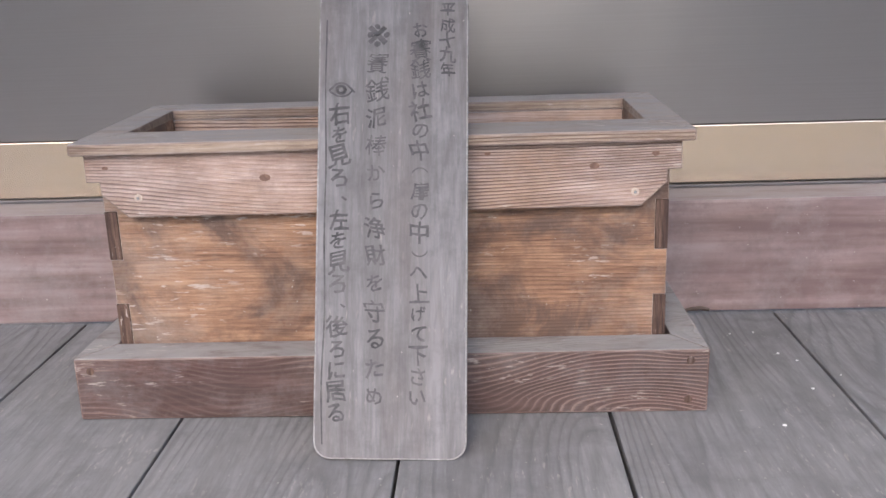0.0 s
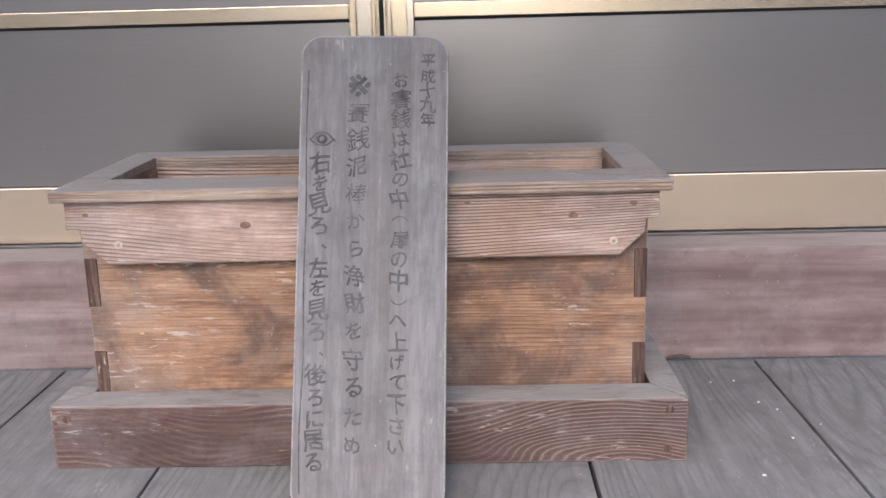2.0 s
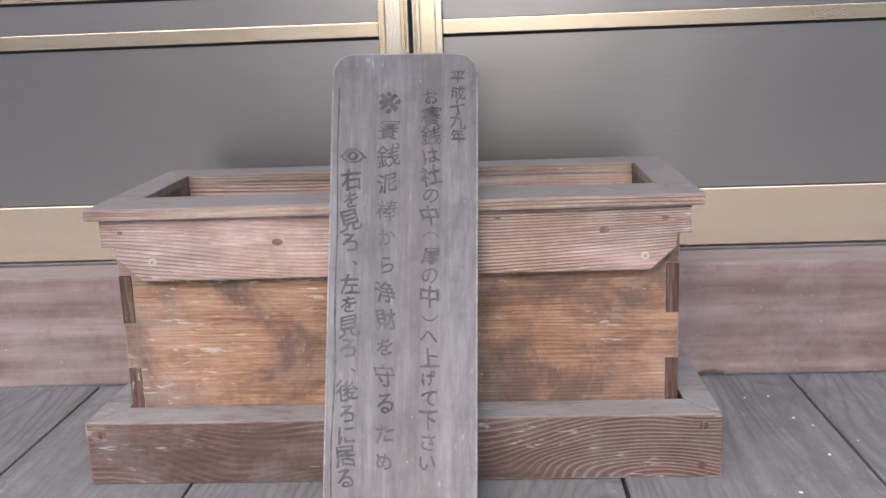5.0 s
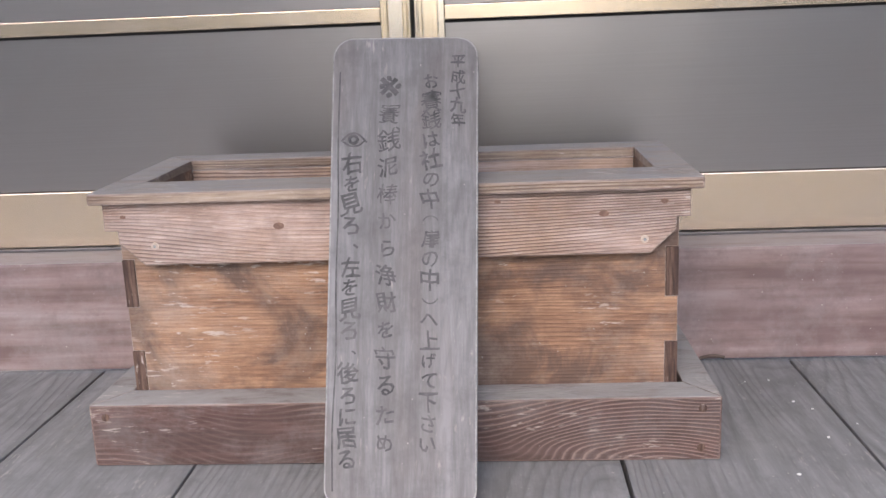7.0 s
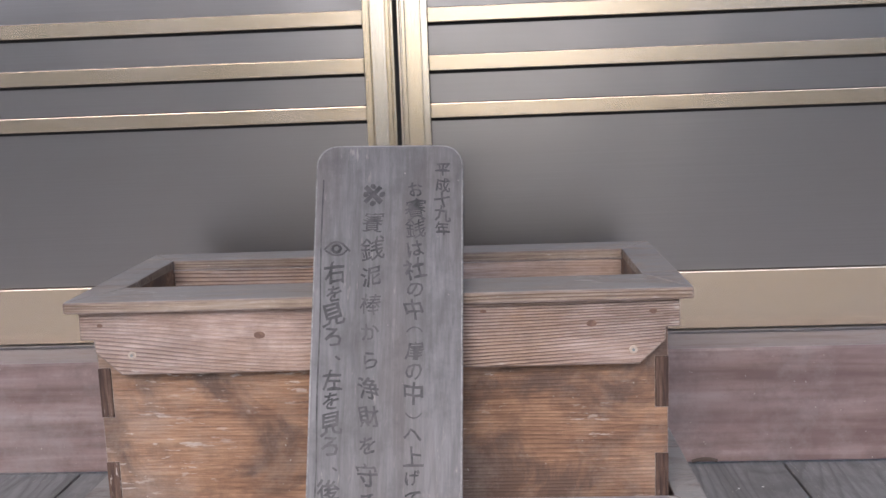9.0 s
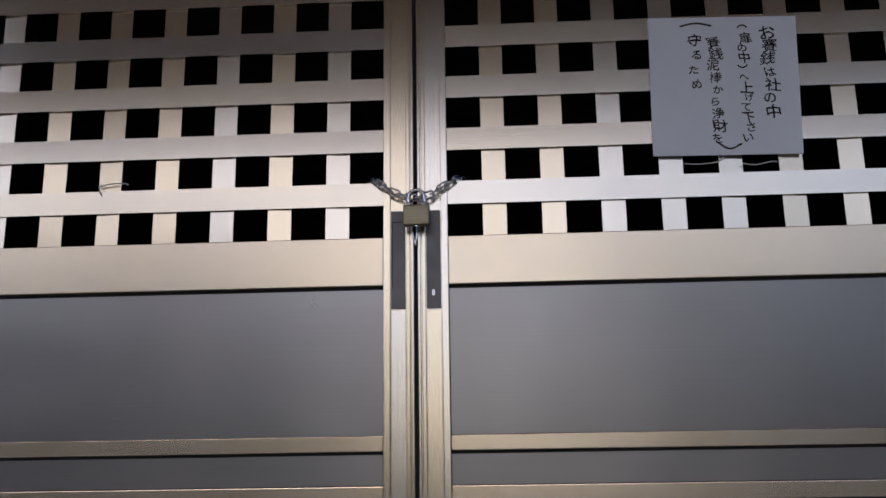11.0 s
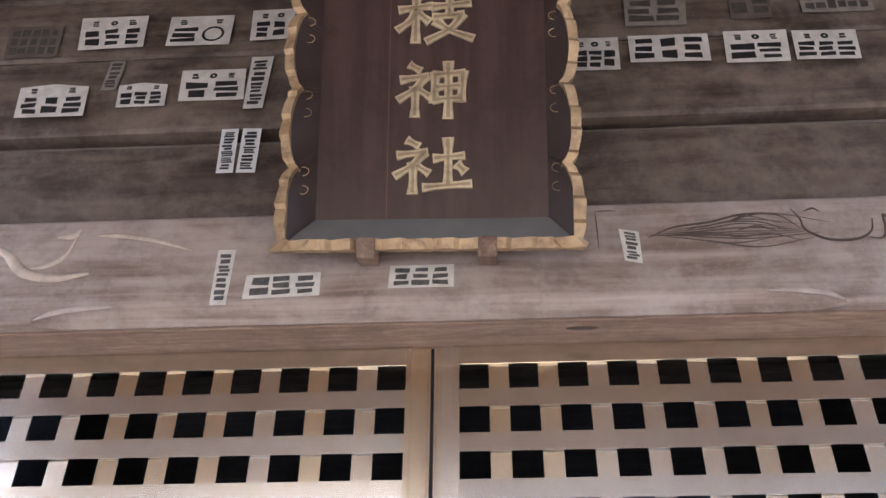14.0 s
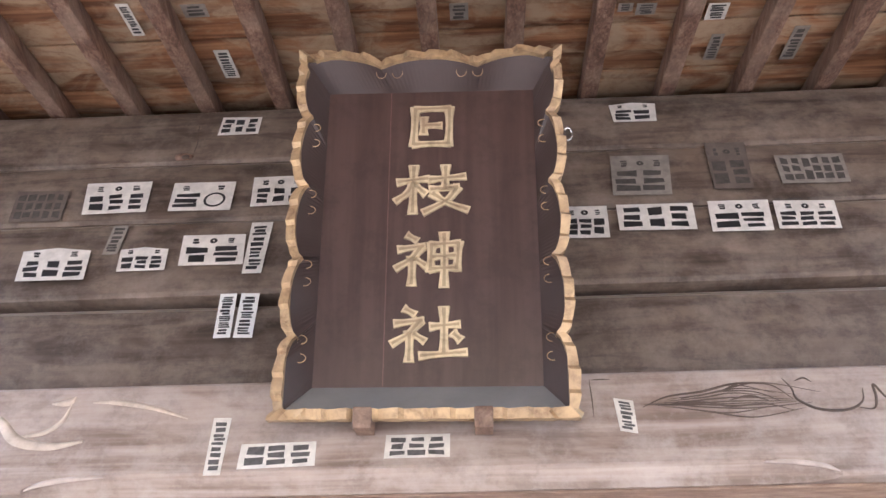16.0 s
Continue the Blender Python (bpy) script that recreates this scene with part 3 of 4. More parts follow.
# posts and walls beside the doors, and the dark hall behind them
for side, name in ((-1, "post_west"), (1, "post_east")):
    solid(name, one_box(side * 1.62, side * 1.80, -0.10, 0.10, 0.217, 2.0635, 0.01), M_BEAM, "square brown timber post beside the metal doors", "post", kind="structure")
    solid("wall_" + name[5:], one_box(side * 1.802, side * 2.4, -0.03, 0.05, 0.217, 2.0635), M_WALLBEAM, "dark timber side wall", "wall", kind="structure")
# unseen hall behind the lattice, its darkness painted into near-black walls
solid("wall_north", one_box(-2.4, 2.4, 2.9, 3.0, 0.0, 4.0), M_UNLIT_WOOD, "unseen back wall inside the hall, near black for its darkness", "wall", kind="structure")
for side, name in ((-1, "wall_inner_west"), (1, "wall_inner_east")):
    solid(name, one_box(side * 2.3, side * 2.4, 0.13, 2.9, 0.0, 4.2), M_UNLIT_WOOD, "unseen side wall inside the hall, near black for its darkness", "wall", kind="structure")
solid("floor_inner", one_box(-2.3, 2.3, 0.061, 2.9, 0.10, 0.20), M_UNLIT_WOOD, "unseen floor inside the hall, near black for its darkness", "floor", kind="structure")
solid("wall_beam_5", one_box(-2.3, 2.3, 0.125, 0.18, 2.05, 4.2), M_UNLIT_WOOD, "unseen inner wall above the doors, near black for its darkness", "wall", kind="structure")

# ---- the metal doors ----
PX, HX = 0.1107, 0.0660
PZ, HZ, Z0 = 0.1067, 0.0620, 1.2055
RAILS = [(0.2245, 0.335), (0.640, 0.667), (0.727, 0.755), (0.815, 0.842), (1.114, 1.2055)]


def turned(ob, centre, degrees):
    """Turns a bar a little about its own middle, as it was fitted."""
    c = Matrix.Translation(centre)
    ob.matrix_basis = c @ pose(0, 0, 0, *degrees) @ c.inverted()
    return ob


def sliding_door(side):
    """One leaf; side -1 reaches to the west of the seam, 1 to the east."""
    d = thing("lattice_door", "champagne metal lattice door with grey lower panels, closed", "door", "pair of lattice doors")
    inner, outer = 0.060, 1.60

    def span(name, a, b, y0, y1, z0, z1, mat, bevel=0.0012, label="", parent=None):
        return part(name, one_box(side * a, side * b, y0, y1, z0, z1, bevel), mat, parent or d, label)

    stile = part("stile", one_box(side * 0.0035, side * 0.060, -0.002, 0.030, 0.2245, 2.0635, 0.001), M_METAL_V, d)
    span("lip", 0.047, 0.0604, -0.008, -0.002, 0.2245, 2.0635, M_METAL_V, 0.0015, "", stile)
    span("rib", 0.0035, 0.0090, -0.007, -0.002, 0.2245, 2.0635, M_METAL_V, 0.0015, "", stile)
    span("rib", 0.0105, 0.0185, -0.005, -0.002, 0.2245, 2.0635, M_METAL_V, 0.0015, "", stile)
    lock_z0, lock_z1 = 1.070, 1.256
    plate = span("lock_plate", 0.0195, 0.0460, -0.0052, -0.002, lock_z0, lock_z1, M_PLATE, 0.0006, "dark grey metal lock plate")
    if side > 0:
        part("keyhole", one_box(0.030, 0.0345, -0.0062, -0.0052, 1.094, 1.104), M_STEEL, plate)
        part("keyhole", one_box(0.0315, 0.0330, -0.0066, -0.0062, 1.096, 1.102), M_GAP_BLACK, plate)
    else:
        part("groove", one_box(-0.0445, -0.0215, -0.0056, -0.0052, 1.2335, 1.2350), M_GAP_BLACK, plate)
        part("groove", one_box(-0.0445, -0.0432, -0.0056, -0.0052, 1.11, 1.2330), M_GAP_BLACK, plate)
    span("cap", 0.0195, 0.0460, -0.0032, -0.002, 0.236, lock_z0 - 0.002, M_METAL_V, 0.0006)
    span("stile", outer, outer - 0.06, -0.008, 0.030, 0.2245, 2.0635, M_METAL_V)
    for z0, z1 in RAILS:
        span("rail", 0.0606, outer - 0.0602, -0.006, 0.026, z0, z1, M_RAIL, 0.0015)
    for (a, b), (c, e) in zip(RAILS, RAILS[1:]):
        span("panel", 0.0606, outer - 0.0602, 0.006, 0.014, b + 0.0015, c - 0.002, M_PANEL, 0.0)
        # black strip that paints the shadow line below the next rail
        span("shadow_gap", 0.0606, outer - 0.0602, 0.0045, 0.006, c - 0.0055, c - 0.0005, M_GAP_BLACK, 0.0)
    top0 = Z0 + 7 * PZ + HZ
    span("rail", 0.0606, outer - 0.0602, -0.006, 0.026, top0, 2.0635, M_METAL, 0.0015)
    for k in range(7):
        z = Z0 + k * PZ + HZ
        turned(span("lattice_bar", 0.0606, outer - 0.0602, -0.005, -0.0018, z, z + PZ - HZ, M_METAL, 0.0), (0.8, -0.001, z + (PZ - HZ) / 2), (rnd.uniform(-1.2, 1.2), 0, 0))
    k = 0
    while inner + k * PX + HX + (PX - HX) < outer - 0.06:
        a = inner + k * PX + HX
        b = a + PX - HX
        turned(span("lattice_upright", a, b, 0.0012, 0.0042, Z0 - 0.01, top0 + 0.01, M_METAL_V, 0.0), (side * (a + b) / 2, 0.0027, 1.6), (rnd.uniform(-0.12, 0.12), 0, rnd.uniform(-3.6, 3.6)))
        k += 1
    return d


sliding_door(-1)
sliding_door(1)
# black strip painted as the dark of the open gap between the leaves
solid("door_seam", one_box(-0.0033, 0.0033, 0.004, 0.028, 0.2245, 2.0635), M_GAP_BLACK, "black strip standing for the dark gap between the doors", "trim", kind="structure")


# ---- chain and padlock ----
def link_points(c, direction, up, length, width):
    d, u = Vector(direction).normalized(), Vector(up).normalized()
    pts = []
    for k in range(16):
        a = 2 * math.pi * k / 16
        ca, sa = math.cos(a), math.sin(a)
        pts.append(Vector(c) + d * ((length - width) / 2 * (1 if ca > 0 else -1) * min(1, abs(ca) * 3) + width / 2 * ca) + u * (width / 2 * sa))
    return pts


chain = thing("chain", "short galvanised steel chain looped through both doors", "chain")
curve = smooth_line([(-0.092, 0.03, 1.325), (-0.072, -0.012, 1.312), (-0.045, -0.018, 1.292), (-0.018, -0.022, 1.280), (0.004, -0.024, 1.276), (0.026, -0.022, 1.281), (0.050, -0.018, 1.296), (0.074, -0.012, 1.312), (0.094, 0.03, 1.322)], 12)
lengths = [0.0]
for a, b in zip(curve, curve[1:]):
    lengths.append(lengths[-1] + (b - a).length)
pitch, s, k = 0.0165, 0.008, 0
while s < lengths[-1]:
    i = next(j for j, v in enumerate(lengths) if v >= s)
    p, d = curve[i], (curve[min(i + 1, len(curve) - 1)] - curve[i - 1])
    flat = Vector((0, -0.4, 1)) if k % 2 else Vector((0, -1, -0.4))
    up = (flat - d * (flat.dot(d) / d.dot(d)))
    part("link", tube(link_points(p, d, up, 0.0245, 0.0125), 0.0021, True, 6), M_STEEL, chain, smooth=True)
    s, k = s + pitch, k + 1

padlock = thing("padlock", "dull brass padlock with a steel shackle hanging from the chain", "padlock")
bm = one_box(-0.0205, 0.0285, -0.042, -0.024, 1.2185, 1.2580, 0.003, 3)
part("body", bm, M_BRASS, padlock, smooth=True)
part("shackle", tube(smooth_line([(-0.011, -0.033, 1.250), (-0.011, -0.033, 1.270), (-0.007, -0.033, 1.283), (0.004, -0.033, 1.288), (0.015, -0.033, 1.283), (0.019, -0.033, 1.270), (0.019, -0.033, 1.250)], 6), 0.0036), M_STEEL, padlock, smooth=True)
part("plug", tube([(0.004, -0.033, 1.2188), (0.004, -0.033, 1.2165)], 0.006, sides=12), M_STEEL, padlock)
loose = thing("key_wire", "thin steel wire end hanging below the padlock", "wire")
part("strand", tube(smooth_line([(-0.006, -0.010, 1.262), (-0.007, -0.013, 1.225), (-0.004, -0.014, 1.205), (0.0, -0.013, 1.188)], 6), 0.0022), M_STEEL, loose, smooth=True)
part("strand", tube(smooth_line([(0.005, -0.010, 1.262), (0.004, -0.013, 1.225), (0.003, -0.014, 1.205), (0.0, -0.013, 1.186)], 6), 0.0022), M_STEEL, loose, smooth=True)


# ---- the white notice on the lattice ----
def notice():
    d = thing("notice_sheet", "white plastic notice sheet with black brush writing, tied to the lattice", "sign")
    tl, tr, br, bl = (0.4555, 1.629), (0.736, 1.6225), (0.723, 1.3435), (0.447, 1.347)
    bm = prism([tl, tr, br, bl], 0.003)
    bmesh.ops.translate(bm, vec=(0, -0.0105, 0), verts=bm.verts[:])
    sheet = part("sheet", bm, M_PAPER, d)
    cols = [
        ("お賽銭は社の中", 0.812, 0.075, 0.75, 0.105, 1.15),
        ("(扉の中)へ上げて下さい", 0.648, 0.055, 0.92, 0.086, 1.0),
        ("賽銭泥棒から浄財を", 0.445, 0.145, 0.93, 0.090, 0.95),
        ("守るため", 0.315, 0.125, 0.55, 0.096, 0.9),
    ]
    for j, (text, u, v0, v1, size, stretch) in enumerate(cols):
        items = []
        n = len(text)
        for i, ch in enumerate(text):
            v = v0 + (v1 - v0) * (i + 0.5) / n
            w = size * 0.28 * (0.72 if ch in "はのへげてさいからをるため、" else 1.0)
            if ch in "()":
                k = 1 if ch == "(" else -1
                cx, cz = 0.4530 + u * 0.28 - 0.02 * v, 1.629 - v * 0.28
                arc = [(cx + w * 0.4 * math.cos(radians(25 + 13 * m)), -0.0112, cz + k * w * (0.4 * math.sin(radians(25 + 13 * m)) - 0.25)) for m in range(11)]
                part("bracket_stroke", tube(arc, 0.0013, sides=5), M_INK, sheet)
            else:
                items.append((ch, u * 0.28 + 0.004 * math.sin(i * 2.1), -v * 0.28, w, w * 0.95))
        characters(items, 0.0003, 0.010, 0.10, 30 + j, Matrix.Translation((0.4530, -0.0110, 1.629)) @ pose(0, 0, 0, 0, 1.3, 0) @ pose(0, 0, 0, 90, 0, 0), M_INK, sheet)
    for (x0, z0), (x1, z1), bow in (((0.515, 1.609), (0.575, 1.608), 0.006), ((0.565, 1.372), (0.612, 1.366), -0.012)):
        line = smooth_line([(x0, -0.0112, z0), ((x0 + x1) / 2, -0.0112, (z0 + z1) / 2 + bow), (x1, -0.0112, z1)], 6)
        part("bracket_stroke", tube(line, 0.0017, sides=6), M_INK, sheet)
    for pts in (
        [(0.505, -0.004, 1.333), (0.53, -0.006, 1.330), (0.565, -0.012, 1.332), (0.575, -0.013, 1.342), (0.568, -0.012, 1.345)],
        [(0.612, -0.006, 1.329), (0.635, -0.008, 1.325), (0.66, -0.008, 1.330), (0.675, -0.004, 1.331)],
    ):
        part("tie", tube(smooth_line(pts, 6), 0.0013, sides=6), M_STRING, d, "thin pale string")
    return d


notice()
string = thing("string_loop", "leftover pale string tied round a lattice bar", "string")
part("strand", tube(smooth_line([(-0.612, -0.004, 1.322), (-0.585, -0.008, 1.326), (-0.560, -0.006, 1.327), (-0.552, -0.008, 1.323)], 6), 0.0013, sides=6), M_STRING, string)
part("strand", tube(smooth_line([(-0.606, -0.005, 1.328), (-0.608, -0.008, 1.314), (-0.603, -0.006, 1.302)], 6), 0.0011, sides=6), M_STRING, string)


# ---- offering box ----
def frame_boards(parent, x0, x1, y0, y1, z0, z1, tx, tf, tb, material, bevel, name, rise=0.0):
    """Four boards round an opening: front, back, and two mitred sides."""
    for nm, quad in (
        (name, [(x0, y0), (x1, y0), (x1 - tx, y0 + tf), (x0 + tx, y0 + tf)]),
        (name, [(x1, y0), (x1, y1), (x1 - tx, y1 - tb), (x1 - tx, y0 + tf)]),
        (name, [(x1, y1), (x0, y1), (x0 + tx, y1 - tb), (x1 - tx, y1 - tb)]),
        (name, [(x0, y1), (x0, y0), (x0 + tx, y0 + tf), (x0 + tx, y1 - tb)]),
    ):
        cx, cy = sum(p[0] for p in quad) / 4, sum(p[1] for p in quad) / 4
        q = [(x + (cx - x) * 0.0006, y + (cy - y) * 0.0006) for x, y in quad]
        bm = bmesh.new()
        a = [bm.verts.new((x, y, z0)) for x, y in q]
        b = [bm.verts.new((x, y, z1)) for x, y in q]
        bm.faces.new(a[::-1])
        bm.faces.new(b)
        for i in range(4):
            bm.faces.new((a[i], a[(i + 1) % 4], b[(i + 1) % 4], b[i]))
        for v in bm.verts:
            v.co.z += rise * (v.co.y - y0) / (y1 - y0)
        soften(bm, bevel, 2)
        part(nm, bm, material, parent)


def offering_box():
    d = thing("offering_box", "worn brown timber offering box with open framed top", "box")
    bx, yf, yb = 0.4125, -0.472, -0.150
    t = 0.018
    # front and back boards with finger joints at both ends
    for yy, sgn in ((yf, 1), (yb, -1)):
        outline_r = [(bx - t, 0.012), (bx - t, 0.158), (bx, 0.158), (bx, 0.228), (bx - t, 0.228), (bx - t, 0.302), (bx, 0.302), (bx, 0.388)]
        outline = outline_r + [(-x, z) for x, z in outline_r[::-1]]
        bm = prism(outline, t * sgn, 0.0012 if sgn > 0 else 0.0)
        bmesh.ops.translate(bm, vec=(0, yy, 0), verts=bm.verts[:])
        part("front_board" if sgn > 0 else "back_board", bm, M_BOX, d)
    for sx in (-1, 1):
        side = part("side_board", one_box(sx * (bx - t), sx * (bx - 0.0005), yf + t, yb - t, 0.012, 0.388), M_BOX, d)
        for z0, z1 in ((0.0125, 0.1575), (0.2285, 0.3015)):
            part("finger_joint", one_box(sx * (bx - t + 0.0005), sx * bx, yf - 0.0015, yf + t, z0, z1), M_ENDGRAIN, side, "dark end grain of a finger joint")
    part("bottom", one_box(-bx + t, bx - t, yf + t, yb - t, 0.10, 0.115), M_UNLIT_WOOD, d)
    # apron with stepped and chamfered ends
    half = [(0.425, 0.3905), (0.4255, 0.350), (0.406, 0.3495), (0.405, 0.331), (0.369, 0.2975)]
    outline = half + [(-x, z) for x, z in half[::-1]]
    bm = prism(outline, 0.021, 0.0018)
    bmesh.ops.translate(bm, vec=(0, -0.4932, 0), verts=bm.verts[:])
    apron = part("apron", bm, M_APRON, d, "pinkish weathered front apron board")
    for x, z in ((-0.3515, 0.3265), (0.3605, 0.3185)):
        bm = tube([(x, -0.4945, z), (x, -0.4930, z)], 0.0058, sides=14)
        w = part("washer", bm, M_CARVED, apron, "small pale screw washer")
        part("screw", tube([(x, -0.4962, z), (x, -0.4945, z)], 0.0024, sides=10), M_STEEL, w)
    for x, z, r in ((-0.165, 0.352, 0.0075), (0.303, 0.357, 0.0065), (0.153, 0.378, 0.004), (0.388, 0.373, 0.005), (-0.395, 0.371, 0.004)):
        knot = tube([(x, -0.4938, z), (x, -0.4930, z)], r, sides=12)
        for v in knot.verts:
            v.co.x, v.co.z = x + (v.co.x - x) * 1.1, z + (v.co.z - z) * 0.7
        part("knot", knot, M_KNOT, apron, "dark wood knot")
    for sx in (-1, 1):
        part("side_apron", one_box(sx * bx, sx * (bx + 0.011), -0.471, -0.15, 0.352, 0.3905, 0.0015), M_APRON, d)
    # open frame on top
    frame_boards(d, -0.441, 0.441, -0.5065, -0.1220, 0.391, 0.408, 0.055, 0.098, 0.070, M_LID, 0.0028, "top_frame", 0.007)
    part("inner_lip", one_box(-0.3855, 0.3855, -0.1935, -0.182, 0.20, 0.3962, 0.001), M_APRON, d)
    for sx in (-1, 1):
        part("inner_lip", one_box(sx * 0.3860, sx * 0.3940, -0.45, -0.1940, 0.20, 0.4000, 0.001), M_BOX, d)
    return d


offering_box()


def plinth():
    d = thing("plinth_frame", "low reddish brown timber plinth frame with dusty top", "plinth")
    frame_boards(d, -0.461, 0.465, -0.540, -0.120, 0.0, 0.097, 0.045, 0.062, 0.02, M_BASE, 0.003, "plinth_board")
    for x, z in ((0.438, 0.080), (0.436, 0.020), (-0.437, 0.078)):
        part("dowel", tube([(x, -0.5412, z), (x, -0.5395, z)], 0.006, sides=12), M_ENDGRAIN, d, "round wooden dowel end")
    return d


plinth()


# ---- leaning notice board ----
def leaning_board():
    d = thing("notice_board", "grey wooden notice board with faded writing leaning on the box", "sign")
    W, L, T, R = 0.2065, 0.650, 0.019, 0.030
    outline = []
    for cx, cz, a0 in ((W / 2 - R, L - R, 0), (-W / 2 + R, L - R, 90), (-W / 2 + R * 0.8, R * 0.8, 180), (W / 2 - R * 0.8, R * 0.8, 270)):
        rr = R if cz > 0.3 else R * 0.8
        for k in range(7):
            a = radians(a0 + 15 * k)
            outline.append((cx + rr * math.cos(a), cz + rr * math.sin(a)))
    plank = part("plank", prism(outline, T, 0.0025), M_BOARD, d)

    def column(text, u, v0, v1, size, seed, weight=0.015):
        n = len(text)
        items = []
        small = "はのへげてさいからをるため、ろにお"
        for i, ch in enumerate(text):
            if ch == " ":
                continue
            v = v0 + (v1 - v0) * (i + 0.5) / n
            w = size * (0.80 if ch in small else 1.0)
            if ch in "()":
                k = 1 if ch == "(" else -1
                arc = [(u + w * 0.42 * math.cos(radians(25 + 13 * j)), -0.0002, L - v + k * w * (0.42 * math.sin(radians(25 + 13 * j)) - 0.25)) for j in range(11)]
                part("bracket_stroke", tube(arc, 0.0009, sides=5), M_FADED, plank)
            elif ch == "、":
                items.append((ch, u + w * 0.3, L - v, w * 0.3, w * 0.3))
            else:
                items.append((ch, u, L - v, w, w * 1.02))
        characters(items, 0.0003, weight, 0.11, seed, Matrix.Translation((0, -0.0004, 0)) @ pose(0, 0, 0, 90, 0, 0), M_FADED, plank)

    column("平成十九年", 0.0755, 0.027, 0.132, 0.0215, 5)
    column("お賽銭は社の中(扉の中)へ上げて下さい", 0.0380, 0.052, 0.582, 0.0275, 6)
    column("※賽銭泥棒から浄財を守るため", -0.0215, 0.055, 0.585, 0.0300, 7)
    column("右を見ろ、左を見ろ、後ろに居る", -0.0725, 0.168, 0.605, 0.0295, 8, 0.018)
    # a drawn eye over the last column
    ex, ez = -0.0715, L - 0.148
    for pts, r in (
        ([(ex - 0.017, ez - 0.002), (ex - 0.006, ez + 0.008), (ex + 0.006, ez + 0.008), (ex + 0.019, ez - 0.004)], 0.0016),
        ([(ex - 0.015, ez - 0.003), (ex - 0.004, ez - 0.009), (ex + 0.008, ez - 0.008), (ex + 0.015, ez - 0.002)], 0.0014),
    ):
        bm = tube(smooth_line([(x, -0.0001, z) for x, z in pts], 6), r, sides=6)
        bmesh.ops.scale(bm, vec=(1, 0.3, 1), verts=bm.verts[:])
        part("eye_stroke", bm, M_FADED, plank)
    part("eye_ring", tube([(ex + 0.0055 * math.cos(a * 0.5236), -0.0002, ez + 0.0055 * math.sin(a * 0.5236)) for a in range(12)], 0.0024, True, 6), M_FADED, plank)
    crack = smooth_line([(-0.0920, -0.0003, 0.60), (-0.0930, -0.0003, 0.50), (-0.0910, -0.0003, 0.40), (-0.0920, -0.0003, 0.30), (-0.0900, -0.0003, 0.20), (-0.0930, -0.0003, 0.10), (-0.0910, -0.0003, 0.02)], 8)
    bm = tube(crack, 0.0011, sides=5)
    bmesh.ops.scale(bm, vec=(1, 0.4, 1), verts=bm.verts[:])
    part("crack", bm, M_FADED, plank)
    lean = 20.0
    d.matrix_world = pose(0.0128, -0.6770, 0.001, 0, 1.5, 0) @ pose(0, 0, 0, -lean, 0, 0)
    return d


leaning_board()


# ---- name plaque under the eaves ----
def brush(strokes, width, depth, bm=None):
    """Flat brush strokes, each a line through points (x, z) with a swelling width and blunt ends; z up, y = 0 at the back."""
    bm = bm or bmesh.new()
    for points in strokes:
        line = smooth_line([(x, 0, z) for x, z in points], 5)
        n = len(line) - 1
        left, right = [], []
        for i, p in enumerate(line):
            d = (line[min(i + 1, n)] - line[max(i - 1, 0)]).normalized()
            side = Vector((-d.z, 0, d.x))
            f = i / n
            w = width * 0.5 * (1.0 - 0.20 * math.sin(math.pi * f) + 0.22 * max(0.0, 1 - 5 * f) + 0.12 * max(0.0, 5 * f - 4)) * (0.82 if abs(d.x) > 0.8 else 1.0)
            p = p + d * (width * 0.30 * (1 if i == n else -1 if i == 0 else 0))
            left.append(p + side * w)
            right.append(p - side * w)
        front = [[bm.verts.new(q + Vector((0, -depth, 0))) for q in row] for row in (left, right)]
        back = [[bm.verts.new(q + (q - r) * 0.06) for q, r in zip(row, other)] for row, other in ((left, right), (right, left))]
        for i in range(n):
            bm.faces.new((front[0][i], front[1][i], front[1][i + 1], front[0][i + 1]))
            for k in (0, 1):
                bm.faces.new((front[k][i], front[k][i + 1], back[k][i + 1], back[k][i]))
        for i in (0, n):
            bm.faces.new((front[0][i], front[1][i], back[1][i], back[0][i]))
    return bm


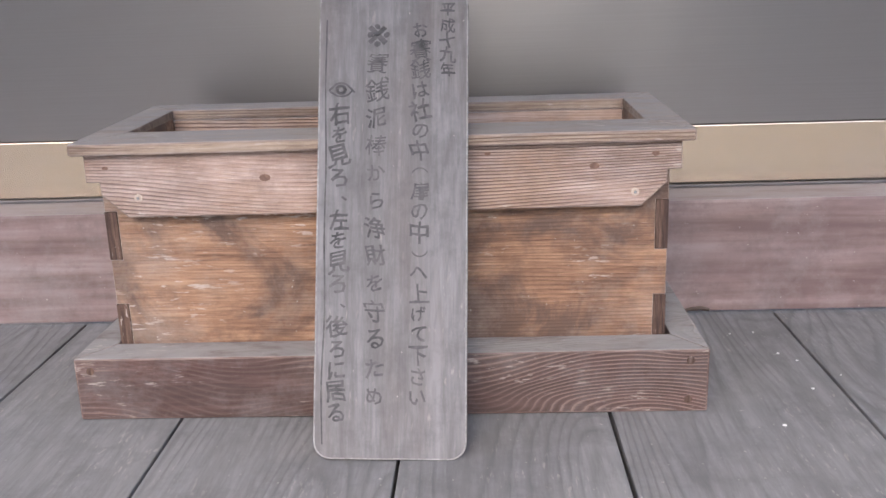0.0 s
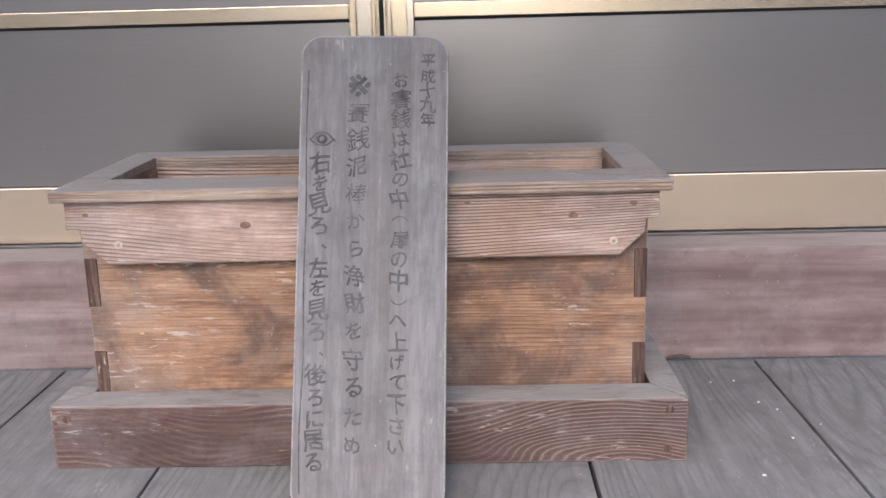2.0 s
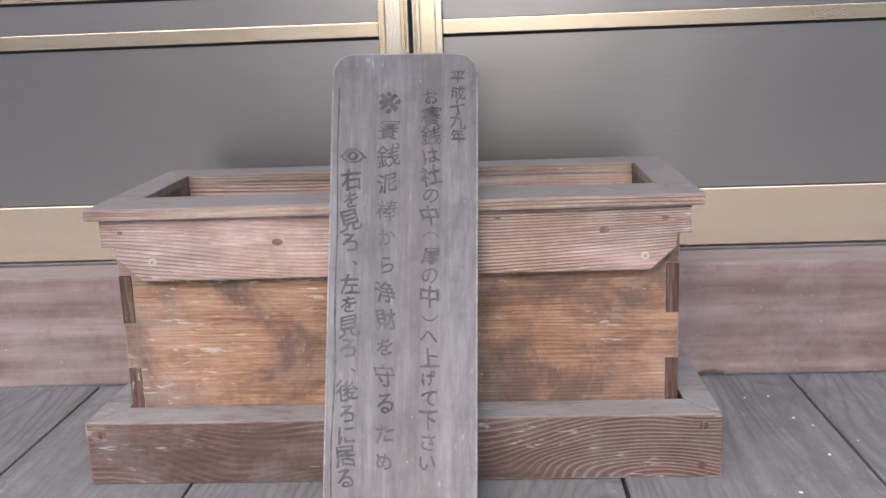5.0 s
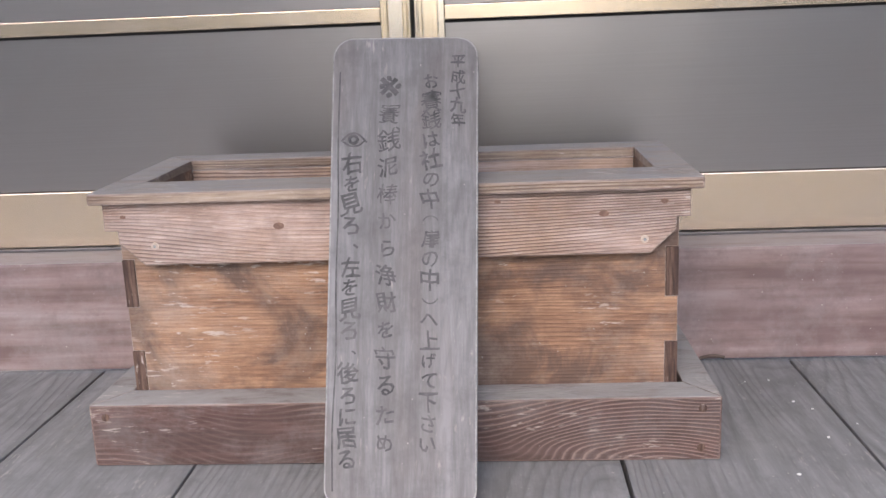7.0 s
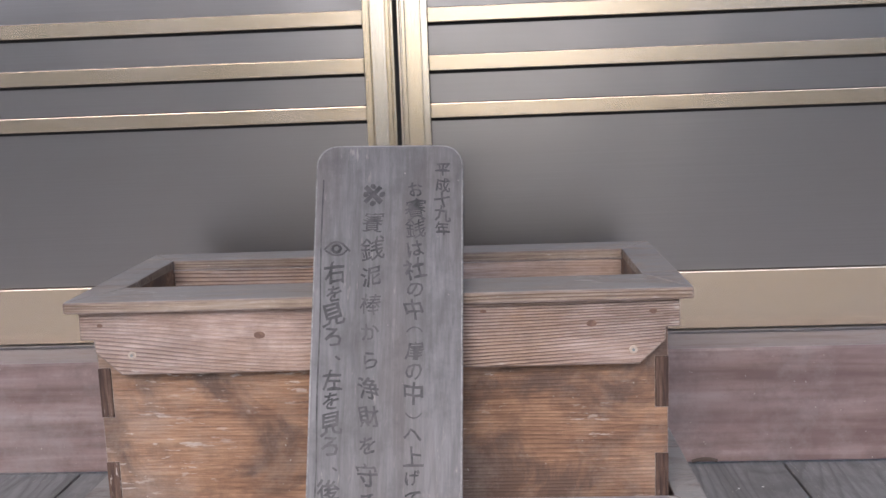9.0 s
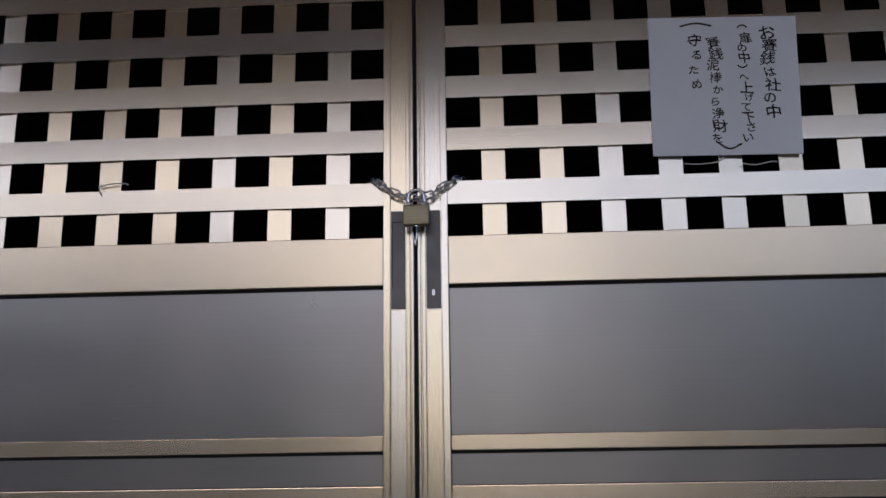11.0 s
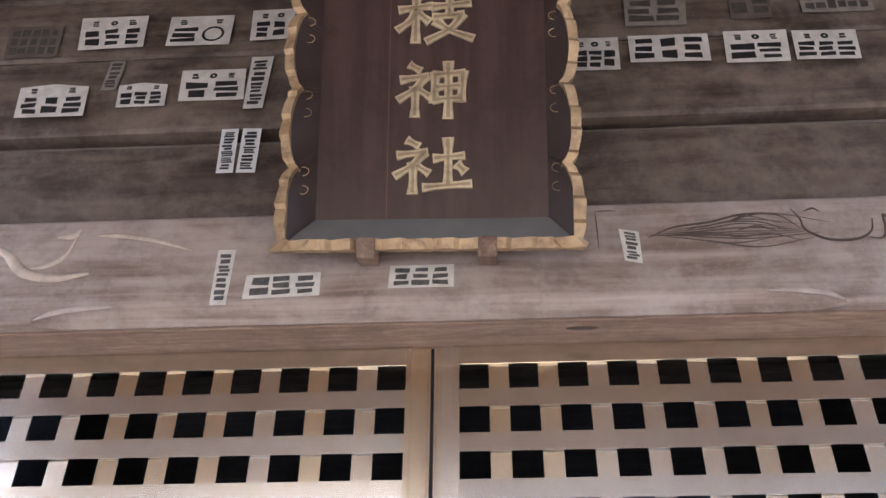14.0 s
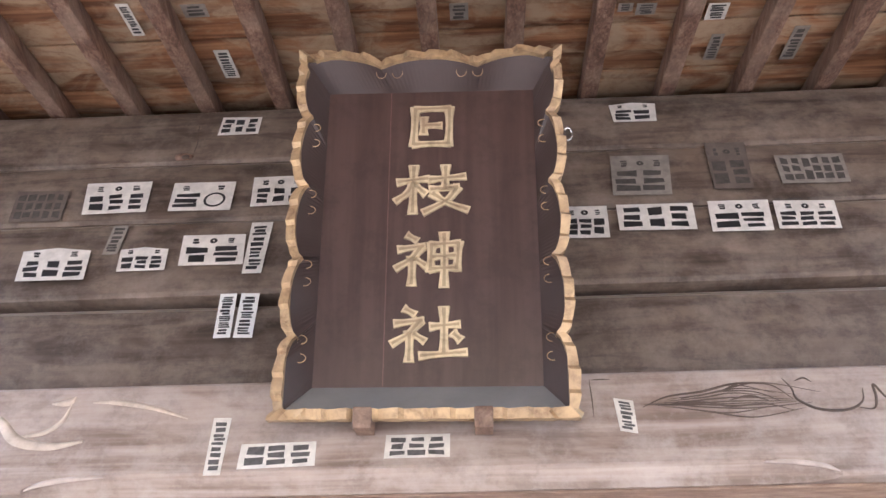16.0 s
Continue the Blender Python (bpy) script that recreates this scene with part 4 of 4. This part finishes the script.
ALTAR = [[(-0.36, 0.50), (-0.24, 0.41)], [(-0.50, 0.22), (-0.30, 0.25), (-0.12, 0.27)], [(-0.16, 0.25), (-0.30, 0.02), (-0.54, -0.17)], [(-0.30, 0.02), (-0.295, -0.25), (-0.30, -0.50)], [(-0.23, 0.0), (-0.09, -0.12)]]
CARVED_NAME = (
    ([[(-0.36, 0.46), (-0.37, 0.0), (-0.39, -0.46)], [(-0.34, 0.46), (0.0, 0.47), (0.36, 0.47)], [(0.37, 0.46), (0.37, 0.0), (0.35, -0.46)], [(-0.16, 0.02), (0.02, 0.03), (0.17, 0.03)], [(-0.37, -0.46), (0.0, -0.45), (0.35, -0.45)], [(-0.18, 0.20), (-0.18, -0.16)]], 0.797, 0.140, 0.134),
    ([[(-0.50, 0.17), (-0.28, 0.21), (-0.06, 0.24)], [(-0.27, 0.50), (-0.275, 0.0), (-0.28, -0.50)], [(-0.28, 0.14), (-0.37, -0.08), (-0.53, -0.24)], [(-0.24, 0.08), (-0.10, -0.08)], [(-0.02, 0.22), (0.24, 0.25), (0.50, 0.28)], [(0.22, 0.50), (0.22, 0.25), (0.21, 0.02)], [(0.0, 0.0), (0.20, 0.02), (0.40, 0.04)], [(0.39, 0.02), (0.24, -0.25), (-0.10, -0.50)], [(0.03, -0.10), (0.24, -0.30), (0.54, -0.46)]], 0.612, 0.190, 0.148),
    (ALTAR + [[(0.02, 0.30), (0.01, 0.05), (0.0, -0.22)], [(0.02, 0.30), (0.24, 0.32), (0.45, 0.33)], [(0.45, 0.32), (0.44, 0.05), (0.42, -0.20)], [(0.04, 0.05), (0.22, 0.06), (0.40, 0.07)], [(0.02, -0.20), (0.22, -0.19), (0.42, -0.18)], [(0.22, 0.52), (0.225, 0.0), (0.22, -0.54)]], 0.418, 0.175, 0.150),
    (ALTAR + [[(0.03, 0.15), (0.22, 0.17), (0.42, 0.19)], [(0.21, 0.50), (0.215, 0.05), (0.21, -0.38)], [(-0.12, -0.42), (0.18, -0.39), (0.52, -0.36)], [(0.36, 0.0), (0.44, -0.10)]], 0.224, 0.185, 0.148),
)


def plaque():
    d = thing("shrine_plaque", "dark lacquered name plaque with scalloped gilded rim, tilting forward", "plaque")
    HW, L, DEPTH = 0.347, 0.985, 0.090

    def lobe(s, count, power=0.55):
        f = (s * count) % 1.0
        return 1.0 - abs(math.sin(math.pi * f)) ** power

    outer = []
    n_side, n_top = 90, 60
    for k in range(n_side):  # west side, upward
        s = k / n_side
        cut = 0.0 if s < 0.02 or s > 0.97 else lobe(s, 5) * 0.026
        outer.append((-HW + cut - 0.009 * (1 - s) ** 6, L * s))
    for k in range(n_top):
        s = k / n_top
        x = -HW + 2 * HW * s
        f = 0.0 if s < 0.03 or s > 0.97 else lobe(0.5 + (s - 0.5) * 0.93, 3, 0.7)
        outer.append((x, L - 0.034 * f + 0.008 * abs(2 * s - 1)))
    for k in range(n_side):
        s = 1 - k / n_side
        cut = 0.0 if s < 0.02 or s > 0.97 else lobe(s, 5) * 0.026
        outer.append((HW - cut + 0.010 * (1 - s) ** 6, L * s))
    for k in range(n_top):
        s = k / n_top
        outer.append((HW - 2 * HW * s, 0.0))
    n = len(outer)
    rim_w = 0.024

    def inset(p):
        x, z = p
        sx = -1 if x < 0 else 1
        x2 = sx * min(abs(x) - (rim_w if abs(x) > HW - 0.06 else 0), HW - rim_w)
        z2 = min(max(z, rim_w), L - 0.0) if z < L - 0.06 else z - rim_w
        if z < rim_w:
            z2 = rim_w
        return x2, z2

    bm = bmesh.new()
    fo, fi, bo, bi = [], [], [], []
    for i, (x, z) in enumerate(outer):
        step = (i % 5) / 5.0
        ripple = 0.013 * step + 0.003 * math.sin(i * 0.7)
        x2, z2 = inset((x, z))
        x, z = x * (1 - 0.008 * step), L / 2 + (z - L / 2) * (1 - 0.004 * step)
        fo.append(bm.verts.new((x, ripple + 0.004, z)))
        fi.append(bm.verts.new((x2, ripple - 0.002, z2)))
        bo.append(bm.verts.new((x, 0.034, z)))
        bi.append(bm.verts.new((x2, 0.034, z2)))
    for i in range(n):
        j = (i + 1) % n
        bm.faces.new((fo[i], fo[j], fi[j], fi[i]))
        bm.faces.new((fo[j], fo[i], bo[i], bo[j]))
        bm.faces.new((fi[i], fi[j], bi[j], bi[i]))
        bm.faces.new((bo[i], bi[i], bi[j], bo[j]))
    part("rim", bm, M_GOLD, d, "worn gilded scalloped rim")
    # flared sides from the rim back to the panel
    PW, P0, P1 = 0.272, 0.095, 0.905
    inner = [inset(p) for p in outer]
    west = inner[:n_side] + [(-HW + rim_w, L - rim_w)]
    head = [(-HW + rim_w, L - rim_w)] + [p for p in inner[n_side + 3:n_side + n_top - 3]] + [(HW - rim_w, L - rim_w)]
    east = [(HW - rim_w, L - rim_w)] + inner[n_side + n_top:2 * n_side + n_top]
    foot = [(HW - rim_w, rim_w), (-HW + rim_w, rim_w)]
    for edge, p, q in ((west, (-PW, P0), (-PW, P1)), (head, (-PW, P1), (PW, P1)), (east, (PW, P1), (PW, P0)), (foot, (PW, P0), (-PW, P0))):
        bm = bmesh.new()
        p, q = Vector(p), Vector(q)
        rows = []
        for k, (x, z) in enumerate(edge):
            g = p.lerp(q, k / (len(edge) - 1))
            out = (Vector((x, z)) - g).normalized() * 0.010
            rows.append([bm.verts.new(c) for c in ((x, 0.020, z), (g.x, DEPTH, g.y), (g.x + out.x, DEPTH + 0.010, g.y + out.y), (x + out.x, 0.033, z + out.y))])
        for r0, r1 in zip(rows, rows[1:]):
            for i in range(4):
                bm.faces.new((r0[i], r0[(i + 1) % 4], r1[(i + 1) % 4], r1[i]))
        bm.faces.new(rows[0][::-1])
        bm.faces.new(rows[-1])
        bmesh.ops.recalc_face_normals(bm, faces=bm.faces[:])
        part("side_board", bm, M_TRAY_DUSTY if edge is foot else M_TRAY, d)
    panel = part("panel", one_box(-PW, PW, DEPTH, DEPTH + 0.012, P0, P1), M_LACQUER, d, "dark red-brown lacquered panel")
    part("board_joint", one_box(-0.1065, -0.1045, DEPTH - 0.0006, DEPTH, P0 + 0.001, P1 - 0.001), M_JOINT, panel, "paler reddish board joint")
    for strokes, q, w, h in CARVED_NAME:
        for width, depth, mat, nm in ((0.0225, 0.005, M_LETTER, "letter"), (0.0080, 0.0060, M_LETTER_IN, "letter_face")):
            bm = brush([[(x * w * 0.88 + 0.004, z * h * 0.86 + q) for x, z in line] for line in strokes], width, depth)
            bmesh.ops.translate(bm, vec=(0, DEPTH, 0), verts=bm.verts[:])
            part(nm, bm, mat, panel)
    # small gilt curls on the flared sides
    def curl(cx, cz, sx, sz, flip, y):
        pts = []
        for k in range(10):
            a = radians(200 * k / 9)
            pts.append((cx + sx * (0.013 * math.sin(a)), y, cz + sz * 0.013 * (1 - math.cos(a)) * 0.8))
        return tube(pts, 0.0011, sides=5)
    for sx in (-1, 1):
        for q in (0.17, 0.36, 0.55, 0.74):
            for sz in (-1, 1):
                part("curl", curl(sx * (HW - 0.056), q + sz * 0.012, -sx, sz, 1, 0.023), M_GOLD, d)
        for sz in (-1, 1):
            pts = []
            for k in range(10):
                a = radians(200 * k / 9)
                pts.append((sx * 0.105 + sz * (0.008 + 0.022 * (1 - math.cos(a)) * 0.6), 0.022, L - 0.062 - 0.016 * math.sin(a)))
            part("curl", tube(pts, 0.0011, sides=5), M_GOLD, d)
    for x in (-0.138, 0.132):
        part("bracket", one_box(x - 0.021, x + 0.021, -0.006, 0.075, -0.022, 0.026, 0.003), M_RAFTER, d, "brown wooden bracket under the rim")
    part("hook", tube([(HW + 0.004 + 0.010 * math.cos(a * 0.5236), 0.012, 0.722 + 0.018 * math.sin(a * 0.5236)) for a in range(12)], 0.0022, True, 6), M_STEEL, d, "small steel hanging hook")
    d.matrix_world = pose(0.0, -0.211, 2.190, 0, 1.4, 0) @ pose(0, 0, 0, 23.0, 0, 0)
    return d


plaque()


# ---- paper slips ----
def slip(corners, y, paper, layout, rows=1, group="paper slips on the beams", ink=None, seed=1):
    """A pasted paper slip with plain dark bars for its writing; layout: wide, peak, row, ring or tall. corners: x and z of bottom left, bottom right, top right, top left."""
    rnd2 = random.Random(seed)
    tall = layout == "tall"
    label = {M_STICKER: "cream paper slip with bold dark marks pasted on the timber", M_STICKER_OLD: "faded brown paper slip pasted on the timber", M_STICKER_BROWN: "almost vanished dark paper slip pasted on the timber", M_STICKER_NEW: "fresh white paper slip with dark marks pasted on the timber"}[paper]
    d = thing("paper_slip", label, "paper slip", group)
    bl, br, tr, tl = [Vector((c[0], c[1])) for c in corners]
    shape = [bl, br, tr, tl]
    if layout == "peak":
        shape = [bl, br, tr + (br - tr) * 0.10, (tr + tl) / 2, tl + (bl - tl) * 0.10]
    bm = prism([(p.x, p.y) for p in shape], 0.0012)
    sheet = part("sheet", bm, paper, d)

    def at(u, v):
        return bl.lerp(br, u).lerp(tl.lerp(tr, u), v)

    def block(bm2, u0, u1, v0, v1):
        """Two or three thick plain bars that fill one cell."""
        du, dv = u1 - u0, v1 - v0
        n = rnd2.choice((2, 3, 3))
        for k in range(n):
            b0, b1 = (k + 0.10) / n, (k + 0.84) / n
            a0, a1 = rnd2.uniform(0.0, 0.20), rnd2.uniform(0.80, 1.0)
            q = [at(u0 + du * (a + rnd2.uniform(-0.03, 0.03)), v0 + dv * (b + rnd2.uniform(-0.04, 0.04))) for a, b in ((a0, b0), (a1, b0), (a1, b1), (a0, b1))]
            bm2.faces.new([bm2.verts.new((p.x, -0.0005, p.y)) for p in q])

    def ring(bm2, u, v, radius, thick):
        c = at(u, v)
        turn = [2 * math.pi * k / 20 for k in range(20)]
        rows = [[bm2.verts.new((c.x + r * math.cos(a), -0.0005, c.y + r * math.sin(a))) for a in turn] for r in (radius, max(radius - thick, 0.0004))]
        for k in range(20):
            bm2.faces.new((rows[0][k], rows[0][(k + 1) % 20], rows[1][(k + 1) % 20], rows[1][k]))

    bm2 = bmesh.new()
    if tall:
        for k in range(rows):
            v1 = 0.93 - k * 0.88 / rows
            block(bm2, 0.14, 0.86, v1 - 0.80 / rows, v1)
    else:
        top = 0.62 if layout in ("wide", "peak", "ring") else 0.92
        for k in range(rows):
            u0 = 0.05 + k * 0.91 / rows
            if layout == "ring" and k == rows - 1:
                ring(bm2, u0 + 0.42 / rows, 0.36, 0.034, 0.008)
            else:
                block(bm2, u0, u0 + 0.84 / rows, 0.08, top)
        if top < 0.9:
            for u in (0.16, 0.72):
                block(bm2, u, u + 0.12, 0.70, 0.88)
            if layout == "wide":
                ring(bm2, 0.50, 0.79, 0.011, 0.008)
    tagged(part("mark", bm2, ink or M_INK, sheet), kind="stuff")
    d.location = (0, y, 0)
    return d


YW = -0.0695
WEAK_INK = paint("weak_ink", (0.085, 0.082, 0.080), 0.8, 0.5, 40)
OLD_INK = paint("old_ink", (0.06, 0.053, 0.048), 0.8, 0.4, 30)
for i, (c, paper, lay, rows) in enumerate((
    (((-1.179, 2.806), (-0.982, 2.805), (-0.993, 2.936), (-1.194, 2.940)), M_STICKER, "peak", 3),
    (((-1.066, 3.085), (-0.870, 3.089), (-0.880, 3.232), (-1.086, 3.232)), M_STICKER, "wide", 3),
    (((-0.802, 3.088), (-0.611, 3.084), (-0.612, 3.217), (-0.807, 3.220)), M_STICKER, "ring", 2),
    (((-0.551, 3.096), (-0.380, 3.101), (-0.384, 3.237), (-0.558, 3.234)), M_STICKER, "wide", 3),
    (((-0.895, 2.832), (-0.757, 2.833), (-0.763, 2.928), (-0.904, 2.931)), M_STICKER, "peak", 3),
    (((-0.721, 2.848), (-0.535, 2.846), (-0.544, 2.972), (-0.729, 2.974)), M_STICKER, "wide", 2),
    (((-0.532, 2.808), (-0.477, 2.808), (-0.470, 3.021), (-0.533, 3.021)), M_STICKER, "tall", 4),
    (((-0.955, 2.905), (-0.910, 2.905), (-0.905, 3.027), (-0.950, 3.029)), M_STICKER_OLD, "tall", 3),
    (((-0.572, 2.574), (-0.527, 2.575), (-0.533, 2.735), (-0.579, 2.735)), M_STICKER_NEW, "tall", 6),
    (((-0.519, 2.574), (-0.468, 2.572), (-0.470, 2.733), (-0.521, 2.735)), M_STICKER_NEW, "tall", 5),
    (((-0.715, 3.464), (-0.580, 3.466), (-0.578, 3.558), (-0.712, 3.563)), M_STICKER, "row", 3),
    (((0.593, 3.458), (0.732, 3.456), (0.742, 3.562), (0.587, 3.561)), M_STICKER, "peak", 2),
    (((0.544, 3.090), (0.719, 3.087), (0.739, 3.274), (0.557, 3.278)), M_STICKER_OLD, "wide", 2),
    (((1.053, 3.119), (1.254, 3.116), (1.267, 3.252), (1.059, 3.253)), M_STICKER_OLD, "row", 6),
    (((0.380, 2.910), (0.512, 2.908), (0.518, 3.043), (0.384, 3.045)), M_STICKER, "wide", 3),
    (((0.543, 2.935), (0.763, 2.930), (0.770, 3.043), (0.546, 3.046)), M_STICKER, "row", 3),
    (((0.804, 2.918), (0.977, 2.915), (0.990, 3.047), (0.814, 3.049)), M_STICKER, "wide", 2),
    (((0.848, 3.103), (0.965, 3.103), (0.985, 3.325), (0.859, 3.328)), M_STICKER_BROWN, "wide", 2),
    (((-1.285, 3.060), (-1.125, 3.060), (-1.135, 3.200), (-1.300, 3.205)), M_STICKER_BROWN, "row", 5),
    (((0.994, 2.921), (1.167, 2.915), (1.179, 3.035), (1.003, 3.041)), M_STICKER, "wide", 3),
)):
    old = paper in (M_STICKER_OLD, M_STICKER_BROWN)
    slip(c, YW if c[0][1] > 2.75 else -0.0645, paper, lay, rows, ink=OLD_INK if old else None, seed=50 + i)
for i, (c, lay, rows) in enumerate((
    (((-0.496, 2.107), (-0.458, 2.107), (-0.456, 2.262), (-0.498, 2.263)), "tall", 4),
    (((-0.423, 2.121), (-0.248, 2.126), (-0.250, 2.190), (-0.421, 2.187)), "row", 3),
    (((-0.094, 2.140), (0.054, 2.140), (0.055, 2.202), (-0.091, 2.202)), "row", 3),
    (((0.440, 2.198), (0.479, 2.189), (0.480, 2.280), (0.435, 2.290)), "tall", 3),
)):
    slip(c, BEAM_Y - 0.0016, M_STICKER, lay, rows, seed=90 + i, ink=WEAK_INK)

# slips on the boards between the rafters
def eave_slip(x0, x1, y0, y1, paper, rows, seed, skew=0.0):
    """A slip on the sloping boards; y0 is its end towards the wall."""
    h = (y0 - y1) / math.cos(radians(24.7))
    d = slip(((x0, 0.0), (x1, 0.0), (x1 + skew, h), (x0 + skew, h)), 0.0, paper, "tall", rows, "paper slips on the eaves", OLD_INK if paper is M_STICKER_OLD else None, seed)
    d.matrix_world = Matrix.Translation((0, y0, rafter_z(y0) + 0.0752)) @ pose(0, 0, 0, 90 + 24.7, 0, 0) @ pose(0, -0.0016, 0)
    return d


for i, (x0, x1, y0, y1, paper, rows) in enumerate((
    (-0.926, -0.888, -0.404, -0.552, M_STICKER, 4),
    (-0.700, -0.651, -0.166, -0.316, M_STICKER, 4),
    (-0.735, -0.660, -0.480, -0.538, M_STICKER_OLD, 1),
    (0.072, 0.129, -0.417, -0.495, M_STICKER_OLD, 2),
    (0.586, 0.631, -0.426, -0.464, M_STICKER_OLD, 1),
    (0.642, 0.703, -0.408, -0.460, M_STICKER_OLD, 2),
    (0.862, 0.926, -0.371, -0.447, M_STICKER, 2),
    (0.906, 0.948, -0.164, -0.298, M_STICKER_OLD, 3),
    (1.162, 1.211, -0.150, -0.323, M_STICKER_OLD, 3),
)):
    eave_slip(x0, x1, y0, y1, paper, rows, 120 + i)

# ---- small things on floor, plinth and sill ----
def crumb(x, y, z, r, seed):
    rc = random.Random(seed)
    bm = bmesh.new()
    bmesh.ops.create_icosphere(bm, subdivisions=1, radius=r)
    for v in bm.verts:
        v.co = Vector((v.co.x * rc.uniform(0.7, 1.3), v.co.y * rc.uniform(0.7, 1.3), v.co.z * 0.5 * rc.uniform(0.7, 1.2)))
        v.co += Vector((x, y, z + r * 0.3))
    return solid("crumb", bm, M_STICKER_NEW, "tiny white crumb lying on the grey floor planks", "crumb", "crumbs on the floor")


for i, (x, y, r) in enumerate(((0.630, -0.329, 0.0030), (0.575, -0.235, 0.0022), (0.617, -0.230, 0.0024), (0.651, -0.360, 0.0024), (0.640, -0.470, 0.0030), (0.560, -0.590, 0.0030), (0.70, -0.42, 0.0016))):
    crumb(x, y, 0.0, r, i)
